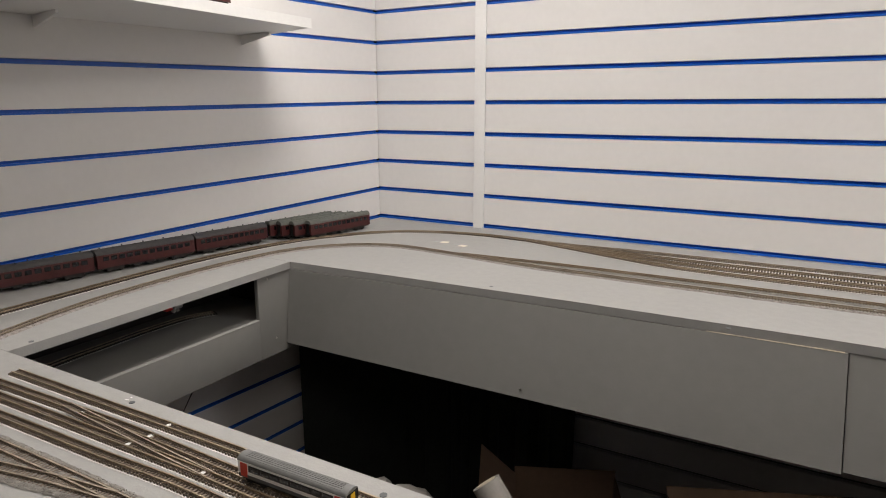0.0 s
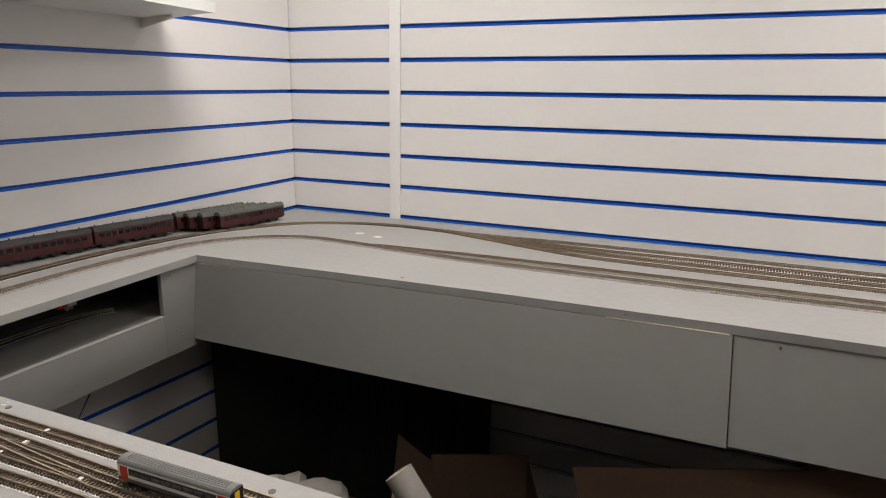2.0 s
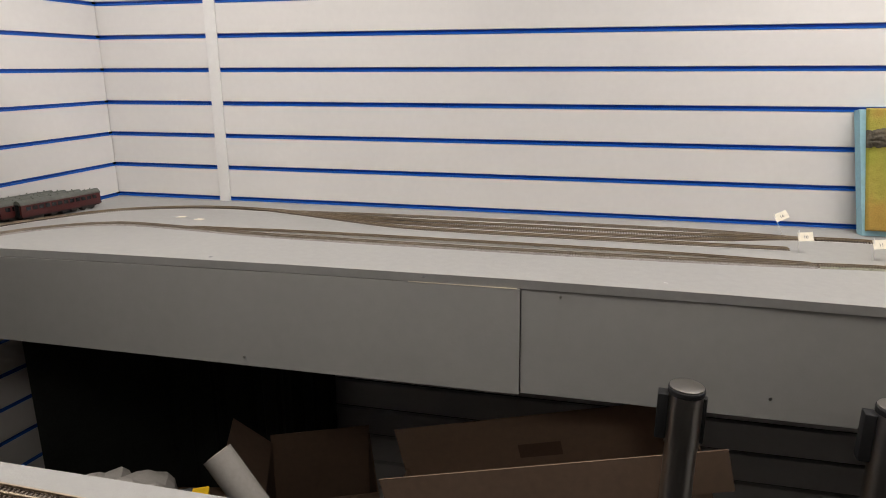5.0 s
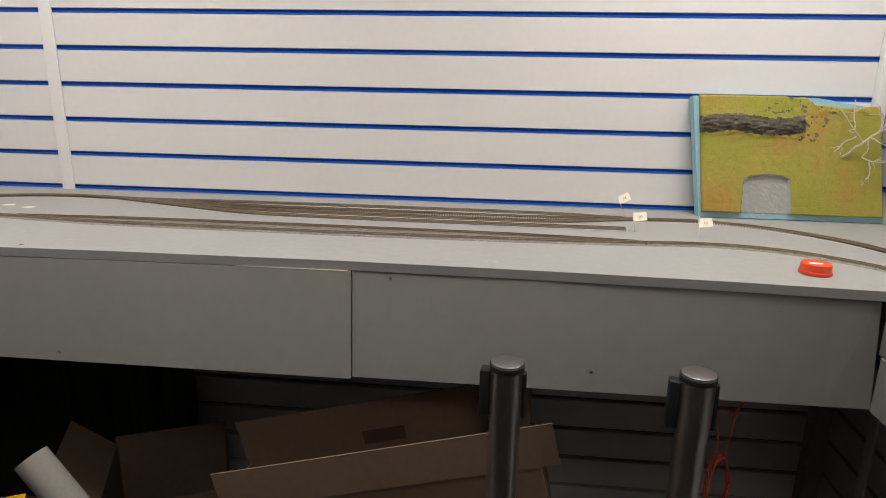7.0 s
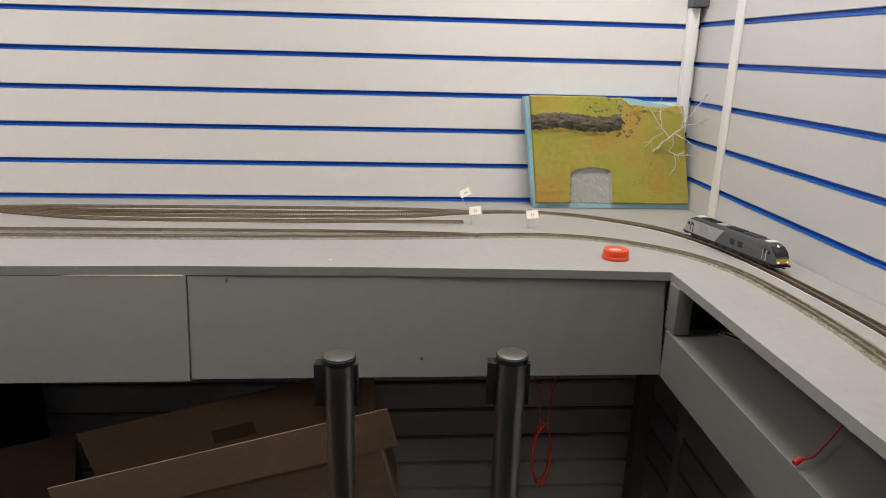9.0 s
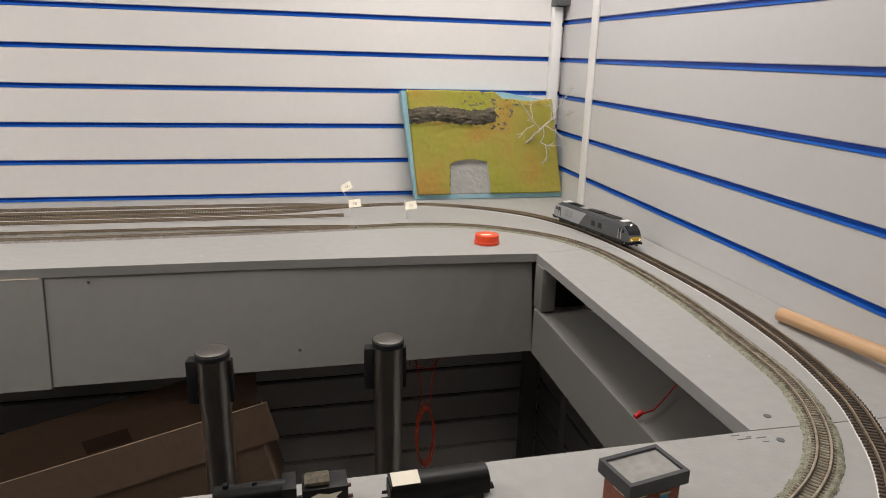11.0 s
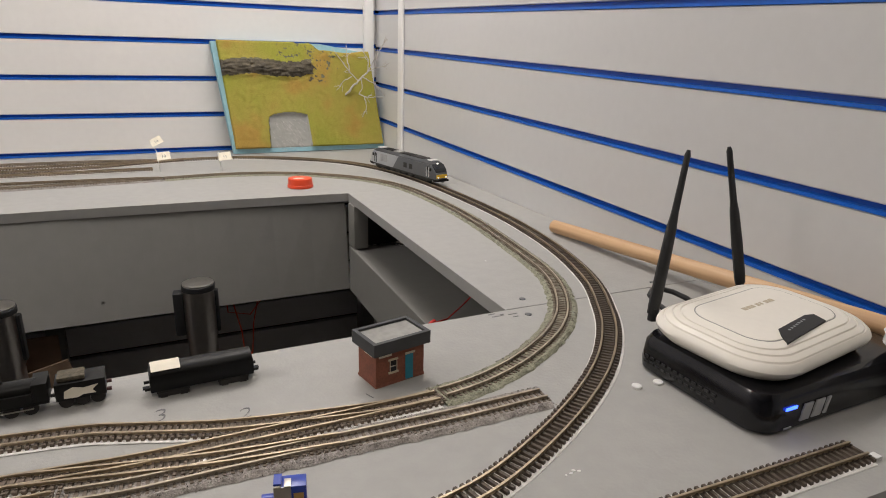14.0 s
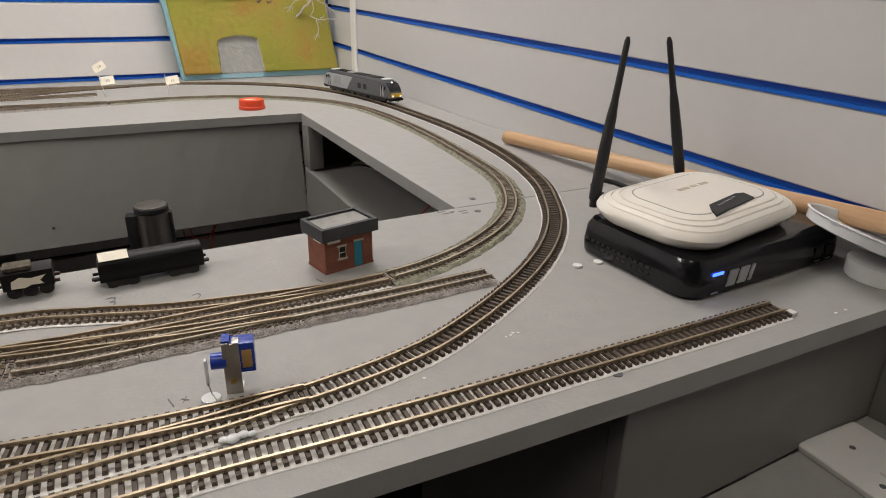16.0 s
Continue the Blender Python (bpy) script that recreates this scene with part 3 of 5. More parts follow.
        faces += [(k, k + 3, k + 2, k + 1), (k + 4, k + 5, k + 6, k + 7)] + [(k + j, k + (j + 1) % 4, k + 4 + (j + 1) % 4, k + 4 + j) for j in range(4)]
        # rail chairs
        for sd in (-1, 1):
            for ed in (-1, 1):
                c = p + n * (sd * gauge / 2 + ed * 0.0017)
                k = len(verts)
                for zz in (z + 0.0029, z + 0.0038):
                    for su, sv in ((-1, -1), (1, -1), (1, 1), (-1, 1)):
                        q = c + t * (0.0009 * su) + n * (0.0007 * sv)
                        verts.append((q.x, q.y, zz))
                faces += [(k + 4, k + 5, k + 6, k + 7)] + [(k + j, k + (j + 1) % 4, k + 4 + (j + 1) % 4, k + 4 + j) for j in range(4)]
    me = bpy.data.meshes.new("sleeper_bed")
    me.from_pydata(verts, [], faces)
    me.materials.append(sleeper)
    so = new("sleeper_bed", me)
    so.parent = ob
    so["kind"] = "stuff"
    for sd in (-1, 1):
        b = bmesh.new()
        ln = offset(fine, sd * gauge / 2)
        strip_mesh(b, ln, 0.0011, z + 0.0029, z + 0.0034)
        strip_mesh(b, ln, 0.00042, z + 0.0034, z + 0.0046)
        strip_mesh(b, ln, 0.00095, z + 0.0046, z + 0.0058)
        part("rail", b, rail or M_RAIL, ob)
    return ob


LOOP_LEFT = [(-1.398, 0.45), (-1.405, 0.55), (-1.409, 0.654), (-1.416, 0.767), (-1.423, 0.90), (-1.427, 1.05), (-1.417, 1.22), (-1.378, 1.42), (-1.303, 1.58), (-1.21, 1.692), (-1.08, 1.765), (-0.93, 1.800), (-0.75, 1.793), (-0.55, 1.767), (-0.30, 1.752), (0.0, 1.750), (0.30, 1.748), (0.48, 1.755), (0.63, 1.766)]
LOOP_RIGHT = [(0.63, 1.766), (0.735, 1.774), (0.835, 1.765), (0.972, 1.706), (1.088, 1.603), (1.153, 1.470), (1.182, 1.325), (1.195, 1.160), (1.195, 0.94), (1.172, 0.755), (1.130, 0.610), (1.083, 0.520), (1.038, 0.455), (0.977, 0.393), (0.90, 0.338), (0.811, 0.291), (0.749, 0.272), (0.662, 0.262), (0.579, 0.260), (0.3, 0.268), (-0.1, 0.285), (-0.45, 0.30)]
track(LOOP_LEFT, "outer loop track with brown sleepers on the grey board")
track(LOOP_RIGHT, "outer loop curve with brown sleepers and bright rails")
track([(-0.72, 1.790), (-0.60, 1.790), (-0.45, 1.800), (-0.20, 1.805), (0.20, 1.805), (0.45, 1.800), (0.56, 1.785), (0.66, 1.768)], "siding track beside the slatwall", rail=M_RAIL_DULL, lift=0.0003, spec=YARD_LINE)
track([(-0.74, 1.792), (-0.60, 1.762), (-0.45, 1.727), (-0.25, 1.704), (0.0, 1.700), (0.30, 1.698), (0.46, 1.708), (0.58, 1.745), (0.68, 1.768)], "siding track between parallel roads", lift=0.0006, spec=YARD_LINE)
track([(-0.78, 1.795), (-0.62, 1.748), (-0.48, 1.705), (-0.32, 1.664), (-0.07, 1.650), (0.30, 1.648), (0.605, 1.650)], "front siding track ending at a stop", lift=0.0009, spec=YARD_LINE)
track([(-1.236, 0.45), (-1.255, 0.51), (-1.278, 0.59), (-1.309, 0.706), (-1.330, 0.84), (-1.337, 1.0), (-1.332, 1.16), (-1.302, 1.335), (-1.215, 1.462), (-1.08, 1.537), (-0.89, 1.532), (-0.72, 1.513), (-0.55, 1.502), (-0.17, 1.498), (0.10, 1.498), (0.35, 1.504), (0.525, 1.512), (0.625, 1.520)], "inner loop track bedded in grey-brown ballast", M_BALLAST_PINK, M_RAIL_DULL, M_SLEEPER2, spec=YARD_LINE)
track([(-0.86, 1.534), (-0.72, 1.541), (-0.569, 1.550), (-0.18, 1.552), (0.17, 1.549), (0.35, 1.545), (0.50, 1.534), (0.625, 1.522)], "passing loop track bedded in grey ballast", M_BALLAST_GREY, M_RAIL, M_SLEEPER2, lift=0.0004, spec=YARD_LINE)
track([(0.625, 1.520), (0.70, 1.527), (0.78, 1.527), (0.885, 1.506), (0.98, 1.455), (1.07, 1.365), (1.117, 1.25), (1.131, 1.096), (1.127, 0.94), (1.108, 0.77), (1.086, 0.645), (1.045, 0.555), (0.99, 0.49), (0.92, 0.443), (0.855, 0.417), (0.797, 0.407)], "inner loop curve in green-grey scatter ballast", M_BALLAST_GREEN, M_RAIL_DULL, M_SLEEPER2, spec=YARD_LINE)
track([(0.797, 0.407), (0.755, 0.406), (0.683, 0.417), (0.616, 0.431), (0.554, 0.453), (0.495, 0.469), (0.3, 0.490), (0.0, 0.503)], "yard track with brown sleepers along the well edge", lift=0.0004, spec=YARD_LINE)
track([(0.80, 0.404), (0.72, 0.404), (0.656, 0.405), (0.592, 0.406), (0.534, 0.409), (0.499, 0.413), (0.2, 0.440), (0.0, 0.458)], "yard track with gold-toned rails and a turnout", lift=0.0008, spec=YARD_LINE)
track([(0.892, 0.371), (0.795, 0.371), (0.695, 0.375), (0.609, 0.378), (0.552, 0.379), (0.501, 0.386)], "short spur in thick grey ballast", M_BALLAST_PINK, M_RAIL_DULL, M_SLEEPER2, lift=0.0002, spec=YARD_LINE)
track([(0.70, 0.374), (0.62, 0.384), (0.55, 0.398), (0.47, 0.416)], "turnout leg crossing between yard tracks", lift=0.0012, spec=YARD_LINE)
track([(0.501, 0.386), (0.2, 0.405), (0.0, 0.418)], "yard track with brown sleepers", spec=YARD_LINE)
track([(0.0, 0.504), (-0.30, 0.514), (-0.62, 0.518), (-0.846, 0.516), (-1.085, 0.514)], "near-edge yard track with brown sleepers", spec=FINE_LINE)
track([(0.0, 0.459), (-0.35, 0.482), (-0.60, 0.486), (-0.73, 0.489), (-0.88, 0.487), (-1.15, 0.478)], "yard track carrying the railcar, with a turnout", spec=FINE_LINE)
track([(0.0, 0.419), (-0.30, 0.455), (-0.574, 0.465), (-0.79, 0.463), (-1.01, 0.458), (-1.20, 0.453)], "yard track with white joiners and a turnout", spec=FINE_LINE)
track([(0.2, 0.345), (0.0, 0.375), (-0.30, 0.425), (-0.57, 0.440), (-0.744, 0.435), (-0.951, 0.429), (-1.20, 0.420)], "outermost yard track with white edging", spec=FINE_LINE)
track([(-0.90, 0.4865), (-0.80, 0.4795), (-0.70, 0.4720), (-0.60, 0.4655)], "crossover turnout between two yard tracks", rail=M_RAIL_DULL, lift=0.0008, spec=FINE_LINE)
track([(-1.10, 0.374), (-0.95, 0.384), (-0.866, 0.388), (-0.658, 0.391), (-0.5, 0.384), (-0.2, 0.355)], "track in weathered ballast with dull rails", M_BALLAST_GREY, M_RAIL_DULL, M_SLEEPER2, spec=YARD_LINE)
track([(-0.66, 0.390), (-0.74, 0.378), (-0.84, 0.358), (-1.0, 0.322)], "ballasted branch curving off the weathered track", M_BALLAST_GREY, M_RAIL_DULL, M_SLEEPER2, lift=0.0004, spec=YARD_LINE)
track([(1.080, 0.199), (0.962, 0.203), (0.854, 0.208), (0.762, 0.212), (0.686, 0.217), (0.56, 0.226), (0.2, 0.238), (-0.2, 0.25)], "plain siding track near the table edge")
track([(0.68, 0.263), (0.60, 0.270), (0.52, 0.283), (0.40, 0.310)], "turnout leg leaving the outer loop", lift=0.0012)
track([(-1.35, 0.56), (-1.378, 0.66), (-1.392, 0.75), (-1.397, 0.85), (-1.402, 0.95), (-1.395, 1.06), (-1.365, 1.13)], "hidden curve with black sleepers on the shelf under the board", rail=M_RAIL_DULL, sleeper=M_UNDER, base=1.0685)
track([(1.085, 1.226), (1.108, 1.20), (1.130, 1.138), (1.142, 1.053), (1.132, 0.95), (1.112, 0.85)], "hidden curve with black sleepers on the shelf under the board", rail=M_RAIL_DULL, sleeper=M_UNDER, base=1.083)


# ---- rolling stock ----
def wheelset(parent, x, w, r=0.0065, z=None):
    b = bmesh.new()
    for sd in (-1, 1):
        cyl(b, pose(x, sd * w, (z or r), 90), r, 0.003, 16)
    cyl(b, pose(x, 0, (z or r), 90), 0.0015, 2 * w, 8)
    return part("wheelset", b, M_UNDER, parent, smooth=True)


def bogie(parent, x, length, half, z=0.0105):
    b = bmesh.new()
    for sd in (-1, 1):
        box(b, x - length / 2, sd * half - 0.0012, z - 0.006, x + length / 2, sd * half + 0.0012, z)
        for k in (-0.32, 0.32):
            box(b, x + k * length - 0.0032, sd * half - 0.002, z - 0.0075, x + k * length + 0.0032, sd * half + 0.002, z - 0.002)
    box(b, x - 0.004, -half, z - 0.003, x + 0.004, half, z + 0.001)
    ob = part("bogie", b, M_UNDER, parent)
    for k in (-0.32, 0.32):
        wheelset(ob, x + k * length, 0.0072, 0.0062)
    return ob


def shell(length, half, z0, z1, rise, n=8):
    """Body and roof profiles (y, z) of a carriage."""
    body = [(-half, z0), (half, z0), (half * 1.02, (z0 + z1) / 2), (half, z1), (-half, z1), (-half * 1.02, (z0 + z1) / 2)]
    roof = [(half * 1.01 * math.cos(k * math.pi / n), z1 + 0.0003 + rise * math.sin(k * math.pi / n)) for k in range(n + 1)]
    return body, roof


def coach(m, label, roof_mat, group="maroon coaches"):
    L, half = 0.252, 0.0178
    ob = thing("model_coach", m, label, "model coach", group)
    body, roof = shell(L, half, 0.0125, 0.040, 0.0105)
    b = bmesh.new()
    extrude_x(b, body, -L / 2, L / 2)
    part("body", b, M_MAROON, ob)
    b = bmesh.new()
    extrude_x(b, roof, -L / 2 - 0.001, L / 2 + 0.001)
    ro = part("roof", b, roof_mat, ob, smooth=True)
    for k in range(9):
        cylpart("ventilator", pose(-0.108 + k * 0.027, 0.006 * (-1) ** k, 0.0513), 0.0018, 0.003, roof_mat, ro, seg=8)
    b = bmesh.new()
    box(b, -L / 2 + 0.004, -half + 0.003, 0.0095, L / 2 - 0.004, half - 0.003, 0.0125)
    for k in (-0.03, 0.005, 0.035):
        box(b, k - 0.01, -half + 0.001, 0.006, k + 0.008, half - 0.001, 0.0095)
    part("underframe", b, M_UNDER, ob)
    bogie(ob, -0.083, 0.042, 0.0125)
    bogie(ob, 0.083, 0.042, 0.0125)
    for sd in (-1, 1):
        bm0 = bmesh.new()
        box(bm0, -0.0068, -0.0004, -0.0045, 0.0068, 0.0004, 0.0045)
        w0 = part("window", bm0, M_GLASS, ob)
        w0.matrix_basis = pose(-0.105, sd * (half * 1.018 + 0.0002), 0.0318)
        for k in range(1, 12):
            w = w0.copy()
            scene.collection.objects.link(w)
            w.matrix_basis = pose(-0.105 + k * 0.0191, sd * (half * 1.018 + 0.0002), 0.0318)
    for e in (-1, 1):
        b = bmesh.new()
        box(b, e * (L / 2 + 0.0001), -0.0075, 0.0135, e * (L / 2 + 0.0036), 0.0075, 0.042)
        part("gangway", b, M_BLACK, ob)
        for sd in (-1, 1):
            cylpart("buffer", pose(e * (L / 2 + 0.002), sd * 0.0115, 0.0145, 0, 90), 0.0019, 0.006, M_BLACK, ob, seg=8)
    return ob


def beside_wall(y, off):
    return left_wall_x(y) + off


WALL_YAW = math.degrees(math.atan2(-ALONG.y, -ALONG.x))
ROW = "dark maroon model coach with a grey roof, standing by the slatwall"
for y, off, ln in ((0.792, 0.026, 1.02), (1.050, 0.024, 0.99), (1.292, 0.022, 0.90)):
    coach(pose(beside_wall(y, off), y, TOP, 0, 0, WALL_YAW) @ Matrix.Diagonal((ln, 1.05, 1.16, 1)), ROW, M_ROOF)
for y, off in ((1.545, 0.0150), (1.560, 0.0445), (1.580, 0.0740), (1.612, 0.1035)):
    coach(pose(beside_wall(y, off), y, TOP, 0, 0, WALL_YAW - 0.5) @ Matrix.Diagonal((0.97, 0.78, 1.16, 1)), "maroon model coach with a weathered green-grey roof, parked beside others", M_ROOF_GREEN)


def loft(b, rings):
    rows = [[b.verts.new(p) for p in r] for r in rings]
    n = len(rows[0])
    for q, w in zip(rows, rows[1:]):
        for k in range(n):
            b.faces.new((q[k], q[(k + 1) % n], w[(k + 1) % n], w[k]))
    b.faces.new(rows[0][::-1])
    b.faces.new(rows[-1])


def diesel(m):
    ob = thing("model_diesel_locomotive", m, "two-tone silver and dark grey model diesel with a yellow nose", "model locomotive")
    H, FLOOR, CANT = 0.0172, 0.0125, 0.0405

    def section(x, cant=CANT, wide=1.0, lean=0.0):
        """One cross-section of the bodyside; lean shears it along the body with height."""
        mid = FLOOR + (cant - FLOOR) * 0.55
        pts = ((-0.96, FLOOR), (-1.0, mid), (-0.95, cant), (0.95, cant), (1.0, mid), (0.96, FLOOR))
        return [(x + lean * (z - FLOOR), y * H * wide, z) for y, z in pts]

    nose = ((0.1335, 0.0225, 0.84), (0.1312, 0.0262, 0.90), (0.1262, 0.0330, 0.96), (0.1170, CANT, 1.0), (0.1060, CANT, 1.0))
    b = bmesh.new()
    loft(b, [section(-x, c, w) for x, c, w in nose] + [section(-0.06), section(-0.0320, lean=0.85)])
    part("rear_body", b, M_SILVER, ob, "silver grey bodyside")
    b = bmesh.new()
    loft(b, [section(-0.0318, lean=0.85), section(0.06)] + [section(x, c, w) for x, c, w in nose[::-1]])
    part("front_body", b, M_SLATE, ob, "dark grey bodyside")
    b = bmesh.new()
    loft(b, [[(x, y * H, z) for y, z in ((-0.93, CANT + 0.0002), (-0.80, CANT + 0.0042 * g), (-0.52, CANT + 0.0072 * g), (0.52, CANT + 0.0072 * g), (0.80, CANT + 0.0042 * g), (0.93, CANT + 0.0002))] for x, g in ((-0.1165, 0.35), (-0.110, 0.8), (-0.100, 1.0), (0.100, 1.0), (0.110, 0.8), (0.1165, 0.35))])
    part("roof", b, M_COPING, ob, "charcoal roof", smooth=True)
    for x0, x1, mt in ((-0.108, -0.094, M_WHITE), (-0.086, -0.066, M_BLACK), (-0.060, -0.046, M_BLACK), (-0.040, -0.018, M_FELT), (-0.012, 0.030, M_BLACK), (0.034, 0.078, M_UNDER), (0.094, 0.108, M_WHITE)):
        boxpart("roof_panel", (x0, -0.0095, CANT + 0.0066, x1, 0.0095, CANT + 0.0086), mt, ob, bevel=0.0005)
    for k in range(5):
        cylpart("roof_fan", pose(-0.080 + k * 0.0076, 0, CANT + 0.0090), 0.0030, 0.0012, M_UNDER, ob, seg=14)
    for e in (-1, 1):
        # wrap-round windscreen, set into the raked cab front
        b = bmesh.new()
        loft(b, [[(e * x, y * H, z) for y in (-w, -w * 0.5, w * 0.5, w)] + [(e * (x - 0.0012), y * H, z - 0.0004) for y in (w, -w)] for x, z, w in ((0.1318, 0.0268, 0.80), (0.1270, 0.0340, 0.84), (0.1185, 0.0408, 0.82), (0.1165, 0.0422, 0.74))])
        part("windscreen", b, M_GLASS, ob, "black glazed cab front")
        b = bmesh.new()
        loft(b, [[(e * (0.1330 + d), y * H * w, z) for y, z in ((-1, 0.0150), (1, 0.0150), (1, 0.0225), (-1, 0.0225))] for d, w in ((0.0, 0.80), (0.0016, 0.76))])
        panel = part("nose_panel", b, M_YELLOW, ob, "yellow warning panel")
        for sd in (-1, 1):
            cylpart("headlamp", pose(e * 0.1350, sd * 0.0098, 0.0172, 0, 90), 0.0015, 0.0008, M_HEADLAMP if e > 0 else M_FELT, panel, seg=10)
            cylpart("buffer", pose(e * 0.1355, sd * 0.0115, 0.0105, 0, 90), 0.0024, 0.008, M_BLACK, ob, seg=10)
            yy = sd * (H + 0.0002)
            boxpart("cab_door", (e * 0.1065 - 0.0032, yy - 0.0003, 0.0140, e * 0.1065 + 0.0032, yy + 0.0003, 0.0385), M_SILVER if e < 0 else M_SLATE, ob)
            boxpart("door_window", (e * 0.1065 - 0.0018, yy - 0.0006, 0.0290, e * 0.1065 + 0.0018, yy + 0.0006, 0.0365), M_GLASS, ob)
            for hx in (-0.0042, 0.0042):
                boxpart("handrail", (e * 0.1065 + hx - 0.0003, yy - 0.0008, 0.0150, e * 0.1065 + hx + 0.0003, yy + 0.0008, 0.0350), M_WHITE if e > 0 else M_UNDER, ob)
            boxpart("cab_window", (e * 0.1165 - 0.0030, yy - 0.0007, 0.0285, e * 0.1165 + 0.0022, yy + 0.0002, 0.0350), M_GLASS, ob)
        if e > 0:
            cylpart("headlamp", pose(0.1178, 0, 0.0430, 0, 60), 0.0017, 0.0012, M_HEADLAMP, ob, seg=10)
        bogie(ob, e * 0.083, 0.058, 0.0125)
        boxpart("buffer_beam", (e * 0.122, -0.0150, 0.0070, e * 0.1330, 0.0150, 0.0124), M_BLACK, ob, bevel=0.0006)
        boxpart("coupling", (e * 0.1332, -0.0022, 0.0068, e * 0.1405, 0.0022, 0.0088), M_BLACK, ob)
    for sd in (-1, 1):
        yy = sd * (H + 0.0001)
        for x0 in (-0.078, -0.062):
            grille = boxpart("grille", (x0 - 0.0062, yy - 0.0003, 0.0205, x0 + 0.0062, yy + 0.0003, 0.0360), M_FELT, ob)
            for k in range(4):
                boxpart("louvre", (x0 - 0.0052 + k * 0.0030, yy - 0.0005, 0.0215, x0 - 0.0040 + k * 0.0030, yy + 0.0005, 0.0350), M_SILVER, grille)
        for x0 in (0.020, 0.042):
            boxpart("grille", (x0 - 0.0060, yy - 0.0003, 0.0210, x0 + 0.0060, yy + 0.0003, 0.0320), M_UNDER, ob)
        boxpart("sole_bar", (-0.121, sd * 0.0158 - 0.0008, 0.0095, 0.121, sd * 0.0158 + 0.0008, 0.0124), M_UNDER, ob)
        for x0 in (-0.036, -0.012, 0.014, 0.038):
            boxpart("equipment_case", (x0 - 0.009, sd * 0.0140 - 0.0016, 0.0040, x0 + 0.009, sd * 0.0140 + 0.0016, 0.0094), M_UNDER, ob, bevel=0.0006)
    boxpart("fuel_tank", (-0.046, -0.0122, 0.0042, 0.046, 0.0122, 0.0120), M_UNDER, ob, bevel=0.001)
    return ob


diesel(pose(1.172, 1.385, TOP + 0.0058, 0, 0, -79) @ Matrix.Scale(1.1, 4))


def railcar(m):
    L, half = 0.148, 0.0155
    ob = thing("model_railcar", m, "white and blue model railcar with red doors and yellow end", "model railcar")
    body, roof = shell(L, half, 0.0085, 0.0335, 0.0075)
    b = bmesh.new()
    extrude_x(b, body, -L / 2, L / 2)
    part("body", b, M_WHITE, ob)
    b = bmesh.new()
    extrude_x(b, roof, -L / 2 - 0.0006, L / 2 + 0.0006)
    part("roof", b, M_RAILCAR_ROOF, ob, smooth=True)
    for k in range(7):
        y0 = (k - 3) * 0.0034
        boxpart("roof_rib", (-0.066, y0 - 0.0005, 0.0395 - 9.0 * y0 * y0 - 0.0020, 0.066, y0 + 0.0005, 0.0419 - 21.0 * y0 * y0), M_RAILCAR_ROOF, ob)
    for sd in (-1, 1):
        yy = sd * (half * 1.02 + 0.0002)
        boxpart("lower_panel", (-L / 2 + 0.001, yy - 0.0003, 0.009, L / 2 - 0.001, yy + 0.0003, 0.0145), M_SLATE, ob)
        band = boxpart("window_band", (-0.058, yy - 0.0004, 0.0205, 0.058, yy + 0.0004, 0.0305), M_UNDER, ob)
        for k in range(8):
            boxpart("window", (-0.055 + k * 0.0142, yy - 0.0007, 0.022, -0.0435 + k * 0.0142, yy + 0.0007, 0.0292), M_GLASS, band)
        for e in (-1, 1):
            boxpart("door", (e * 0.065 - 0.005, yy - 0.0005, 0.0105, e * 0.065 + 0.005, yy + 0.0005, 0.032), M_RED, ob, "red door")
    for e in (-1, 1):
        boxpart("end_frame", (e * L / 2, -0.0142, 0.010, e * (L / 2 + 0.001), 0.0142, 0.036), M_BLACK, ob)
        boxpart("end_panel", (e * (L / 2 + 0.001), -0.005, 0.014, e * (L / 2 + 0.0017), 0.005, 0.034), M_YELLOW, ob, "yellow end panel")
        bogie(ob, e * 0.050, 0.03, 0.0115, 0.0085)
    boxpart("underframe", (-L / 2 + 0.003, -0.012, 0.0045, L / 2 - 0.003, 0.012, 0.0084), M_UNDER, ob)
    return ob


railcar(pose(-0.494, 0.4855, TOP + 0.0055, 0, 0, 1.0) @ Matrix.Diagonal((0.96, 0.62, 0.72, 1)))


